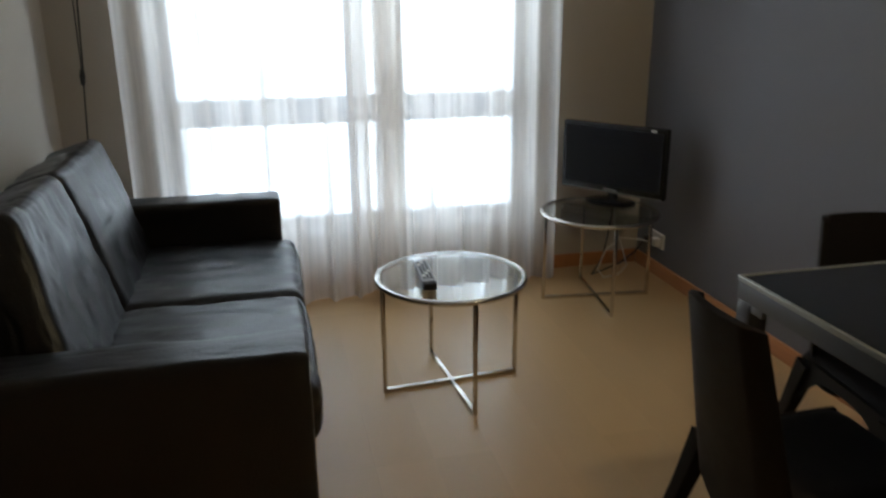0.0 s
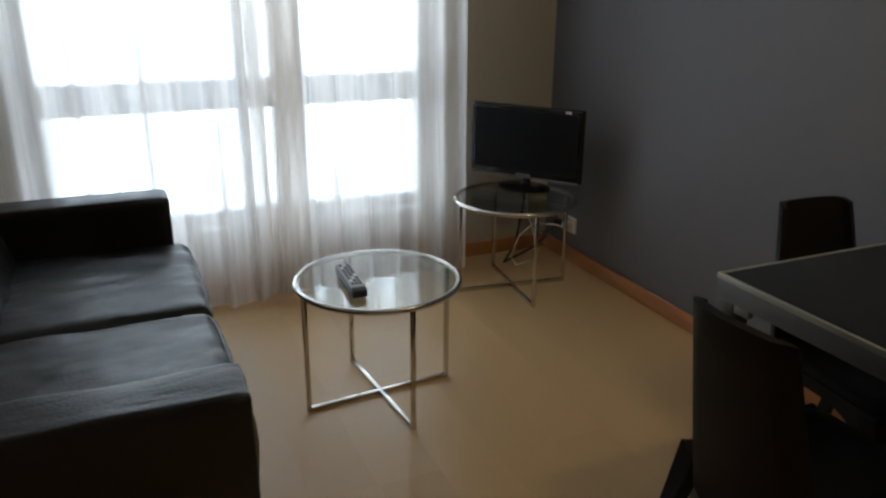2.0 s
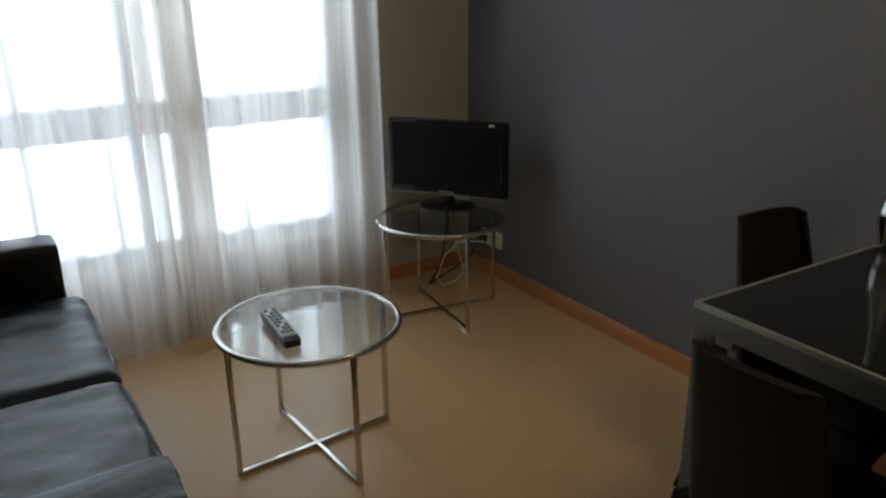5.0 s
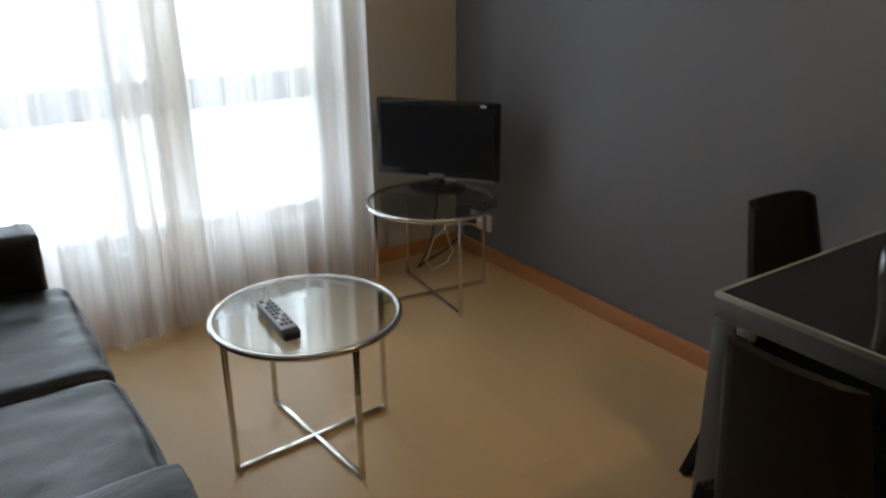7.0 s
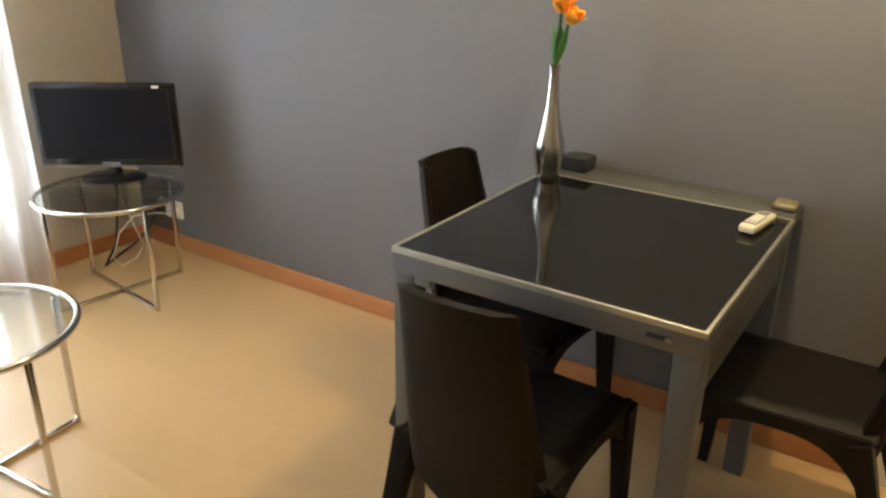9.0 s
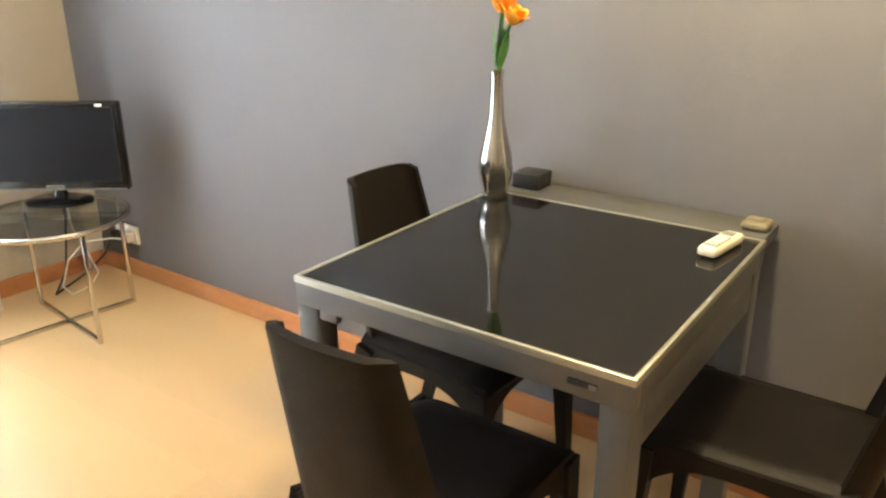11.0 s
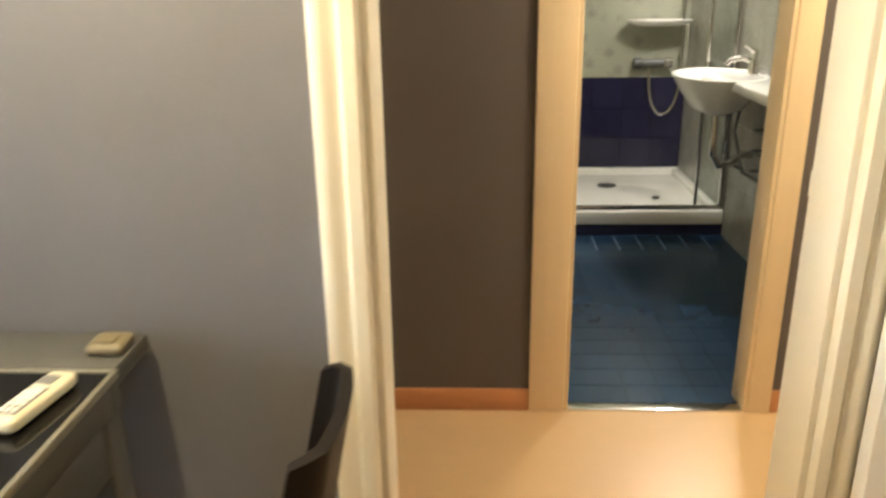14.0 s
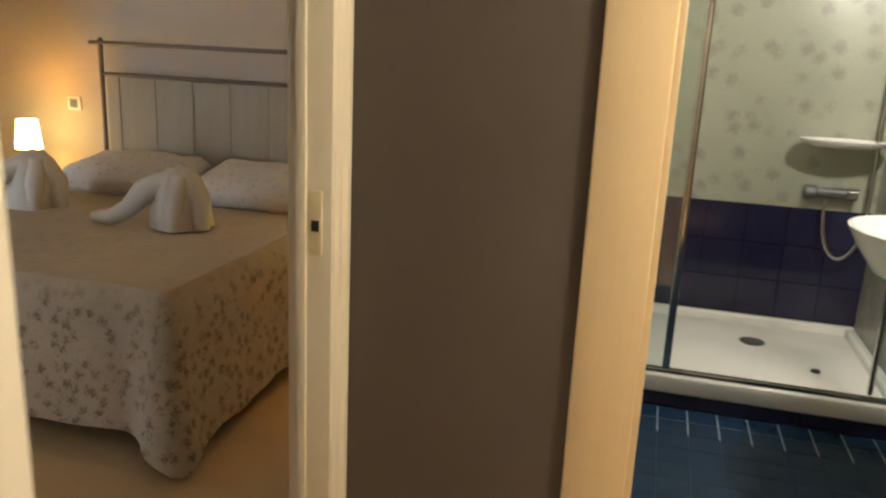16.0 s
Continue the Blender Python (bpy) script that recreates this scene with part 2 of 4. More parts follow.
# ---- builders ----
def finish(name, bm, mat, smooth=40):
    me = bpy.data.meshes.new(name)
    bmesh.ops.recalc_face_normals(bm, faces=bm.faces)
    bm.to_mesh(me)
    bm.free()
    me.materials.append(mat)
    if smooth:
        me.shade_smooth()
        me.set_sharp_from_angle(angle=radians(smooth))
    return new(name, me)


def part(name, bm, mat, parent, label="", smooth=40):
    ob = finish(name, bm, mat, smooth)
    ob.parent = parent
    if label:
        ob["label"] = label
    return ob


def thing(name, label, category, m=None, group=""):
    ob = new(name)
    ob.empty_display_size = 0.05
    if m is not None:
        ob.matrix_basis = m
    return tagged(ob, label, category, group)


def single(name, bm, mat, label, category, group="", kind="", smooth=40):
    return tagged(finish(name, bm, mat, smooth), label, category, group, kind)


def structure(name, bm, mat, label, category="structure", smooth=40):
    return tagged(finish(name, bm, mat, smooth), label, category, "", "structure")


def add_box(bm, x0, x1, y0, y1, z0, z1, bevel=0.0, seg=2):
    vs = bmesh.ops.create_cube(bm, size=1)["verts"]
    for v in vs:
        v.co = Vector(((x0 + x1) / 2 + v.co.x * (x1 - x0), (y0 + y1) / 2 + v.co.y * (y1 - y0), (z0 + z1) / 2 + v.co.z * (z1 - z0)))
    if bevel:
        es = list({e for v in vs for e in v.link_edges})
        bmesh.ops.bevel(bm, geom=es, offset=bevel, segments=seg, affect="EDGES", profile=0.5)
    return bm


def boxes(*dims, bevel=0.0, seg=2):
    bm = bmesh.new()
    for d in dims:
        add_box(bm, *d, bevel=bevel, seg=seg)
    return bm


def tube(points, radius, sides=10, closed=False, square=False, bm=None):
    """A bar or pipe along points; radius may be a list."""
    bm = bm or bmesh.new()
    pts = [Vector(p) for p in points]
    n = len(pts)
    rad = radius if isinstance(radius, (list, tuple)) else [radius] * n
    rings, ref = [], None
    for i, p in enumerate(pts):
        a = pts[(i - 1) % n] if closed or i > 0 else p
        b = pts[(i + 1) % n] if closed or i < n - 1 else p
        d = (b - a).normalized()
        if ref is None:
            ref = Vector((0, 0, 1)) if abs(d.z) < 0.9 else Vector((1, 0, 0))
        s = d.cross(ref).normalized()
        ref = s.cross(d).normalized()
        ring = []
        for k in range(4 if square else sides):
            ang = 2 * math.pi * (k + (0.5 if square else 0)) / (4 if square else sides)
            ring.append(bm.verts.new(p + (s * math.cos(ang) + ref * math.sin(ang)) * rad[i] * (1.414 if square else 1)))
        rings.append(ring)
    m = len(rings[0])
    for i in range(n if closed else n - 1):
        r0, r1 = rings[i], rings[(i + 1) % n]
        for k in range(m):
            bm.faces.new((r0[k], r0[(k + 1) % m], r1[(k + 1) % m], r1[k]))
    if not closed:
        bm.faces.new(rings[0][::-1])
        bm.faces.new(rings[-1])
    return bm


def lathe(profile, sides=32, sx=1.0, sy=1.0, bm=None):
    bm = bm or bmesh.new()
    rings = []
    for r, z in profile:
        rings.append([bm.verts.new((r * sx * math.cos(2 * math.pi * k / sides), r * sy * math.sin(2 * math.pi * k / sides), z)) for k in range(sides)] if r > 1e-6 else [bm.verts.new((0, 0, z))])
    for a, b in zip(rings, rings[1:]):
        for k in range(sides):
            k2 = (k + 1) % sides
            if len(a) == 1 and len(b) == 1:
                continue
            if len(a) == 1:
                bm.faces.new((a[0], b[k2], b[k]))
            elif len(b) == 1:
                bm.faces.new((a[k], a[k2], b[0]))
            else:
                bm.faces.new((a[k], a[k2], b[k2], b[k]))
    return bm


def soft_box(x0, x1, y0, y1, z0, z1, radius, puff=(0, 0, 0), wrinkle=0.0, wscale=6.0, cuts=14, seed=0.0):
    """An upholstered block: rounded edges, swollen faces and light creases."""
    bm = bmesh.new()
    bmesh.ops.create_cube(bm, size=2)
    bmesh.ops.subdivide_edges(bm, edges=list(bm.edges), cuts=cuts, use_grid_fill=True)
    h = Vector(((x1 - x0) / 2, (y1 - y0) / 2, (z1 - z0) / 2))
    c = Vector(((x1 + x0) / 2, (y1 + y0) / 2, (z1 + z0) / 2))
    for v in bm.verts:
        u = v.co.copy()
        p = Vector((u.x * h.x, u.y * h.y, u.z * h.z))
        q = Vector([max(-(h[i] - radius), min(h[i] - radius, p[i])) for i in range(3)])
        d = p - q
        out = d.normalized() if d.length > 1e-9 else Vector((0, 0, 0))
        p = q + out * radius
        for i in range(3):
            j, k = (i + 1) % 3, (i + 2) % 3
            p[i] += puff[i] * u[i] * max(0, 1 - u[j] ** 2) ** 0.7 * max(0, 1 - u[k] ** 2) ** 0.7
        if wrinkle:
            w = c + p
            p += out * wrinkle * noise.noise(Vector((w.x * wscale, w.y * wscale * 1.7, w.z * wscale)) + Vector((seed, seed, seed)))
            crease = noise.noise(Vector((w.x * wscale * 1.2 + seed, w.y * wscale * 3.5, w.z * wscale * 1.2 + w.x * 4)))
            p -= out * wrinkle * 0.45 * max(0, 1 - abs(crease) * 7)
        v.co = c + p
    return bm


def loft(rows, closed=False):
    """A skin over rows of points."""
    bm = bmesh.new()
    vs = [[bm.verts.new(p) for p in row] for row in rows]
    for a, b in zip(vs, vs[1:]):
        m = len(a)
        for k in range(m if closed else m - 1):
            bm.faces.new((a[k], a[(k + 1) % m], b[(k + 1) % m], b[k]))
    return bm


def thick(bm, t):
    bmesh.ops.recalc_face_normals(bm, faces=bm.faces)
    bmesh.ops.solidify(bm, geom=list(bm.faces), thickness=t)
    return bm


# ---- structure: living room, hall, bathroom, bedroom ----
H = 2.5
structure("floor_base", boxes((-0.2, 7.0, -1.7, 5.0, -0.12, -0.012)), GROUT, "concrete screed under the laminate floor", "floor")
structure("ceiling", boxes((-0.2, 7.0, -1.7, 5.2, H, H + 0.1)), CEILING, "plain white painted ceiling", "ceiling")
structure("wall_west", boxes((-0.1, 0.115, -1.5, 4.39, 0, H)), CREAM_WALL, "plain cream painted wall behind the sofa", "wall")
structure("wall_south", boxes((-0.1, 4.0, -1.7, -1.5, 0, H)), CREAM_WALL, "plain cream painted wall", "wall")
WX0, WX1, WZ0, WZ1 = 0.57, 2.33, 0.31, 2.2
structure("wall_north", boxes((-0.1, WX0, 4.39, 4.6, 0, H), (WX1, 3.0, 4.39, 4.6, 0, H), (WX0, WX1, 4.39, 4.6, 0, WZ0), (WX0, WX1, 4.39, 4.6, WZ1, H)), CREAM_WALL, "cream painted wall with a wide window opening", "wall")
JL, JR, HEAD = 1.126, 0.378, 2.06
structure("wall_east", boxes((3.0, 3.12, JL, 4.6, 0, H), (3.0, 3.12, JR, JL, HEAD, H)), GREY_WALL, "matt grey painted wall beside the dining table", "wall")
structure("wall_east_return", boxes((3.0, 3.12, -1.5, JR, 0, H)), CREAM_WALL, "cream painted wall beside the doorway", "wall")
BL, BR, HX = 0.678, 0.107, 4.004
structure("wall_hall", boxes((HX, HX + 0.09, BL, 1.235, 0, H), (HX, HX + 0.09, -1.5, BR, 0, H), (HX, HX + 0.09, BR, BL, HEAD, H)), TAUPE_WALL, "dark taupe painted hall wall with the bathroom doorway", "wall")
structure("wall_hall_end", boxes((3.12, HX, -1.0, -0.9, 0, H)), TAUPE_WALL, "dark taupe painted end wall of the hall", "wall")
HY, SX = 1.235, 3.945
structure("wall_bedroom_south", boxes((SX, 6.6, HY, HY + 0.07, 0, H), (3.12, SX, HY, HY + 0.07, HEAD, H)), BED_WALL, "beige painted wall between bedroom and bathroom", "wall")
structure("wall_bedroom_east", boxes((6.6, 6.7, HY, 4.9, 0, H)), BED_WALL, "beige painted wall behind the bed", "wall")
structure("wall_bedroom_north", boxes((3.12, 6.7, 4.75, 4.9, 0, H)), BED_WALL, "beige painted bedroom wall", "wall")
structure("wall_bathroom_south", boxes((HX + 0.09, 6.85, -0.44, -0.34, 0, H)), STONE_TILE, "grey marbled tiled bathroom wall behind the washbasin", "wall")
structure("wall_bathroom_east", boxes((6.75, 6.85, -0.34, 0.80, 0, H)), FLORAL_TILE, "grey-green floral tiled shower wall", "wall")
structure("wall_bathroom_north", boxes((HX + 0.09, 6.85, 0.80, 0.90, 0, H)), FLORAL_TILE, "grey-green floral tiled bathroom wall", "wall")


def moulding(y0, y1, x, z1, toward, axis="y"):
    """Upright casing board with a rounded double profile."""
    bm = bmesh.new()
    w = y1 - y0
    prof = [(0, 0), (0, 0.010), (0.10, 0.016), (0.30, 0.018), (0.42, 0.012), (0.55, 0.012), (0.66, 0.020), (0.92, 0.020), (1.0, 0.012), (1.0, 0)]
    rows = []
    for z in (0.0, z1):
        rows.append([(x + toward * d, y0 + w * f, z) if axis == "y" else (y0 + w * f, x + toward * d, z) for f, d in prof])
    vs = [[bm.verts.new(p) for p in r] for r in rows]
    for k in range(len(prof)):
        k2 = (k + 1) % len(prof)
        bm.faces.new((vs[0][k], vs[0][k2], vs[1][k2], vs[1][k]))
    bm.faces.new(vs[0])
    bm.faces.new(vs[1])
    return bm


CW = 0.078
door_frame = tagged(new("door_1"), "cream lacquered moulded frame of the open hall doorway", "door frame", "", "structure")
part("casing", moulding(JL + CW, JL, 3.0, HEAD + CW, -1), CASING, door_frame)
part("casing", moulding(JR - CW, JR, 3.0, HEAD + CW, -1), CASING, door_frame)
part("casing", boxes((2.982, 3.0, JR, JL, HEAD, HEAD + CW), bevel=0.004), CASING, door_frame)
part("jamb", boxes((2.998, 3.125, JL - 0.014, JL + 0.002, 0, HEAD), bevel=0.002), CASING, door_frame)
part("jamb", boxes((2.998, 3.125, JR - 0.002, JR + 0.014, 0, HEAD), bevel=0.002), CASING, door_frame)

bath_frame = tagged(new("door_2"), "pale oak frame of the open bathroom doorway", "door frame", "", "structure")
for a, b in ((BL, BL + 0.112), (BR - 0.070, BR)):
    part("casing", boxes((HX - 0.016, HX, a, b, 0, HEAD + 0.08), bevel=0.005), OAK_CASING, bath_frame)
part("casing", boxes((HX - 0.016, HX, BR, BL, HEAD, HEAD + 0.08), bevel=0.004), OAK_CASING, bath_frame)
for a, b in ((BL - 0.012, BL + 0.002), (BR - 0.002, BR + 0.012)):
    part("jamb", boxes((HX - 0.010, HX + 0.10, a, b, 0, HEAD), bevel=0.002), OAK_CASING, bath_frame)
part("threshold", boxes((HX - 0.012, HX + 0.03, BR + 0.012, BL - 0.012, -0.01, 0.006), bevel=0.002), CHROME, bath_frame, "thin bright metal threshold strip")

bed_frame = tagged(new("door_3"), "cream lacquered frame of the open bedroom doorway", "door frame", "", "structure")
part("casing", moulding(SX, HX - 0.001, HY, HEAD + 0.06, -1, "x"), CASING, bed_frame)
part("jamb", boxes((SX - 0.014, SX + 0.002, HY - 0.012, HY + 0.073, 0, HEAD), (SX - 0.022, SX - 0.014, HY + 0.035, HY + 0.055, 0, HEAD), bevel=0.002), CASING, bed_frame)
part("strike_plate", boxes((SX - 0.017, SX - 0.012, HY + 0.006, HY + 0.030, 1.00, 1.115), bevel=0.001), BRASS, bed_frame, "pale brass strike plate")
part("latch_hole", boxes((SX - 0.019, SX - 0.015, HY + 0.011, HY + 0.025, 1.042, 1.062)), DARK_PLASTIC, bed_frame)

door_leaf = thing("open_door", "cream white lacquered door folded back against the wall", "door")
part("leaf", boxes((2.925, 2.963, -0.41, 0.320, 0.01, 2.04), bevel=0.004), DOOR_WHITE, door_leaf)
part("panel", boxes((2.919, 2.927, -0.31, 0.215, 1.12, 1.92), bevel=0.003), DOOR_WHITE, door_leaf)
part("panel", boxes((2.919, 2.927, -0.31, 0.215, 0.15, 0.95), bevel=0.003), DOOR_WHITE, door_leaf)
for z in (0.25, 1.85):
    part("hinge", tube([(2.950, 0.326, z - 0.04), (2.950, 0.326, z + 0.04)], 0.008), CASING, door_leaf)

def skirting(name, dims, label):
    return structure(name, boxes(dims, bevel=0.004), BASEBOARD, label, "baseboard")


skirting("baseboard_east", (2.986, 3.0, JL + CW, 4.376, 0, 0.075), "orange-brown wooden skirting along the grey wall")
skirting("baseboard_north", (0.115, 2.986, 4.376, 4.39, 0, 0.075), "orange-brown wooden skirting below the window")
skirting("baseboard_west", (0.115, 0.129, -1.5, 4.376, 0, 0.075), "orange-brown wooden skirting behind the sofa")
skirting("baseboard_hall", (HX - 0.014, HX, BL + 0.112, HY - 0.02, 0, 0.075), "orange-brown wooden skirting in the hall")
skirting("baseboard_hall_south", (HX - 0.014, HX, -0.9, BR - 0.070, 0, 0.075), "orange-brown wooden skirting in the hall")

# pale bright daylight beyond the window
structure("backdrop", boxes((-1.2, 4.2, 5.6, 5.62, -0.6, 3.4)), glow("daylight_backdrop", (0.80, 0.91, 1.0), SKY_GLOW), "plain bright overcast daylight beyond the window", "backdrop")

# window
win = tagged(new("window_1"), "wide white-framed window with a thick transom", "window", "", "structure")
part("window_frame", boxes((WX0, WX0 + 0.05, 4.46, 4.53, WZ0, WZ1), (WX1 - 0.05, WX1, 4.46, 4.53, WZ0, WZ1), (WX0 + 0.05, WX1 - 0.05, 4.46, 4.53, WZ0, WZ0 + 0.05), (WX0 + 0.05, WX1 - 0.05, 4.46, 4.53, WZ1 - 0.05, WZ1)), WINDOW_PAINT, win)
part("transom", boxes((WX0 + 0.05, WX1 - 0.05, 4.45, 4.54, 0.83, 0.96), bevel=0.005), WINDOW_PAINT, win)
for z0, z1 in ((WZ0 + 0.05, 0.83), (0.96, WZ1 - 0.05)):
    for a in (1.42, 1.595):
        part("mullion", boxes((a, a + 0.045, 4.455, 4.535, z0, z1), bevel=0.004), WINDOW_PAINT, win)
    for a, b in ((WX0 + 0.05, 1.42), (1.465, 1.595), (1.64, WX1 - 0.05)):
        pane = part("pane", boxes((a, b, 4.49, 4.496, z0, z1)), PANE, win)
        pane.visible_shadow = False
part("window_sill", boxes((WX0 - 0.02, WX1 + 0.02, 4.372, 4.46, WZ0 - 0.03, WZ0 - 0.002), bevel=0.006), WINDOW_PAINT, win)


# ---- living room ----
def curtain(x0, x1, folds, seed, edge):
    """Sheer panel with uneven deep folds that spread toward the hem."""
    rng = random.Random(seed)
    ph = [rng.uniform(0, 6.28) for _ in range(8)]
    rows = []
    nx, nz = 260, 20
    for j in range(nz + 1):
        t = j / nz
        z = 2.42 - t * (2.42 - 0.015)
        amp = 0.016 + 0.024 * t
        row = []
        for i in range(nx + 1):
            u = i / nx
            w = u + 0.012 * math.sin(6 * u + ph[0]) + 0.010 * math.sin(17 * u + ph[1] + t)
            f = math.sin(2 * math.pi * folds * w + ph[2]) + 0.45 * math.sin(2 * math.pi * folds * 0.43 * w + ph[3] + 0.8 * t) + 0.25 * math.sin(2 * math.pi * folds * 2.1 * w + ph[4] - t)
            pinch = 0.010 * math.sin(2 * math.pi * folds * w + ph[5] + 1.5)
            row.append((x0 + (x1 - x0) * u + pinch * (0.4 + t) + 0.012 * t * math.sin(5 * u + ph[6]), edge + amp * f * 0.75 - 0.05 * t * t, z + 0.012 * t ** 8 * math.sin(9 * u + ph[7])))
        rows.append(row)
    return loft(rows)


single("sheer_curtain", curtain(0.41, 1.66, 9, 3, 4.235), CURTAIN, "sheer ivory voile curtain hanging in soft folds to the floor", "curtain", "curtains at the window", smooth=80)
single("sheer_curtain", curtain(1.42, 2.47, 8, 8, 4.28), CURTAIN, "sheer ivory voile curtain hanging in soft folds to the floor", "curtain", "curtains at the window", smooth=80)

cord = thing("blind_cord", "thin dark blind cord hanging on the wall beside the curtain", "cord")
part("cord", tube([(0.285, 4.33, 2.4), (0.287, 4.33, 1.6), (0.262, 4.33, 1.12), (0.255, 4.33, 1.05), (0.240, 4.33, 0.82), (0.236, 4.33, 0.5)], 0.004, 6), DARK_PLASTIC, cord)
part("cord", tube([(0.268, 4.33, 2.4), (0.264, 4.33, 1.6), (0.256, 4.33, 1.12)], 0.003, 6), DARK_PLASTIC, cord)
part("toggle", tube([(0.258, 4.328, 1.13), (0.256, 4.328, 1.10), (0.254, 4.328, 1.06)], [0.008, 0.013, 0.009], 10), DARK_PLASTIC, cord)

# sofa
sofa = thing("sofa", "black leather two-seat sofa with square padded arms", "sofa", pose(0, 0, 0))
part("base", soft_box(0.17, 1.055, 2.36, 4.05, 0.03, 0.27, 0.02, wrinkle=0.003, cuts=10), LEATHER, sofa)
part("arm", soft_box(0.17, 1.075, 2.325, 2.485, 0.02, 0.602, 0.018, (0.004, 0.003, 0.004), 0.004, 6, 30, 1.0), LEATHER, sofa)
part("arm", soft_box(0.17, 1.055, 3.905, 4.065, 0.02, 0.602, 0.018, (0.004, 0.003, 0.004), 0.004, 6, 30, 4.0), LEATHER, sofa)
part("back_frame", soft_box(0.135, 0.31, 2.36, 4.05, 0.03, 0.74, 0.03, wrinkle=0.004, cuts=10), LEATHER, sofa)
for y0, y1, s in ((2.49, 3.195, 2.0), (3.205, 3.90, 7.0)):
    part("seat_cushion", soft_box(0.36, 1.105, y0, y1, 0.24, 0.428, 0.04, (0.010, 0.004, 0.014), 0.008, 7, 40, s), LEATHER, sofa)
    bm = soft_box(-0.10, 0.10, y0, y1, 0, 0.555, 0.038, (0.014, 0.003, 0.004), 0.008, 7, 40, s + 3)
    if s < 5:
        for v in bm.verts:
            v.co.y += 0.20 * max(0, v.co.z / 0.555) ** 1.3 * max(0, 1 - (v.co.y - y0) / (y1 - y0)) ** 1.5
    bmesh.ops.transform(bm, matrix=pose(0.440, 0, 0.345, 0, -17, 0), verts=bm.verts)
    part("back_cushion", bm, LEATHER, sofa)
    part("piping", tube([(1.085, y0 + 0.035, 0.418), (1.098, y0 + 0.10, 0.421), (1.102, (y0 + y1) / 2, 0.424), (1.098, y1 - 0.10, 0.421), (1.085, y1 - 0.035, 0.418)], 0.004, 6), LEATHER, sofa)
for x, y in ((0.25, 2.42), (0.98, 2.42), (0.25, 3.98), (0.98, 3.98)):
    part("foot", boxes((x - 0.03, x + 0.03, y - 0.03, y + 0.03, 0, 0.035), bevel=0.004), DARK_PLASTIC, sofa)


def round_table(name, label, m, turn):
    """Glass disc in a chrome hoop on four bars joined by a floor cross."""
    t = thing(name, label, "table", m)
    R, top, w = 0.272, 0.445, 0.0075
    hoop = tube([(R * math.cos(2 * math.pi * k / 64), R * math.sin(2 * math.pi * k / 64), top - 0.012) for k in range(64)], 0.0105, 12, closed=True)
    part("hoop", hoop, CHROME, t)
    pane = part("glass_top", lathe([(0, top - 0.006), (R - 0.006, top - 0.006), (R - 0.006, top), (0, top)], 64), TOP_GLASS, t, "clear glass disc")
    pane.visible_shadow = False
    for k in range(4):
        a = turn + k * math.pi / 2
        x, y = 0.262 * math.cos(a), 0.262 * math.sin(a)
        leg = boxes((-w, w, -w, w, 0, top - 0.02), bevel=0.0015)
        bmesh.ops.transform(leg, matrix=Matrix.Translation((x, y, 0)) @ Matrix.Rotation(a, 4, "Z"), verts=leg.verts)
        part("leg", leg, CHROME, t)
    for k, z in ((0, 0.001), (1, 0.001)):
        a = turn + k * math.pi / 2
        if k == 0:
            bar = boxes((-0.255, 0.255, -w, w, z, z + 0.015), bevel=0.0015)
        else:
            bar = boxes((-0.255, -w, -w, w, z, z + 0.015), (w, 0.255, -w, w, z, z + 0.015), bevel=0.0015)
        bmesh.ops.transform(bar, matrix=Matrix.Rotation(a, 4, "Z"), verts=bar.verts)
        part("floor_bar", bar, CHROME, t)
    return t


round_table("coffee_table", "round glass coffee table on a crossed chrome frame", pose(1.644, 3.22, 0), math.atan2(3.198 - 3.22, 1.388 - 1.644))
round_table("side_table", "round glass side table on a chrome frame under the television", pose(2.55, 3.93, 0), radians(-97))

remote = thing("remote_control", "thick grey and black remote control lying on the glass table", "remote control", pose(1.537, 3.173, 0.446, 0, 0, -93))
part("body", soft_box(-0.118, 0.118, -0.026, 0.026, 0, 0.030, 0.008, (0.003, 0, 0.002), cuts=8), DARK_PLASTIC, remote)
remote_face = part("face", soft_box(-0.114, 0.098, -0.0235, 0.0235, 0.026, 0.0335, 0.003, cuts=6), REMOTE_GREY, remote, "pale grey front plate")
for i in range(8):
    for j in range(3):
        part("button", boxes((-0.104 + i * 0.024, -0.089 + i * 0.024, -0.0175 + j * 0.0125, -0.0085 + j * 0.0125, 0.0332, 0.036), bevel=0.001), WHITE_PLASTIC if (i + j) % 5 == 1 else DARK_PLASTIC, remote_face)

# television
tv = thing("television", "small black flat television on an oval stand", "television", pose(2.658, 4.045, 0.446, 0, 0, -54.5))
part("casing", boxes((-0.281, 0.281, -0.012, 0.03, 0.048, 0.386), bevel=0.008, seg=3), TV_CASE, tv)
part("rear_shell", boxes((-0.20, 0.20, 0.03, 0.075, 0.09, 0.34), bevel=0.015), TV_CASE, tv)
part("screen", boxes((-0.260, 0.260, -0.0135, -0.0115, 0.083, 0.366)), TV_SCREEN, tv, "matt dark screen")
part("silver_strip", boxes((-0.274, 0.274, -0.0135, -0.011, 0.050, 0.056)), SILVER_PLASTIC, tv)
part("badge", boxes((-0.035, 0.035, -0.0145, -0.012, 0.060, 0.068)), SILVER_PLASTIC, tv)
part("sticker", boxes((0.20, 0.225, -0.0145, -0.012, 0.370, 0.379)), WHITE_PLASTIC, tv)
part("neck", tube([(0, 0.02, 0.01), (0, 0.02, 0.06)], [0.028, 0.022], 14), TV_CASE, tv)
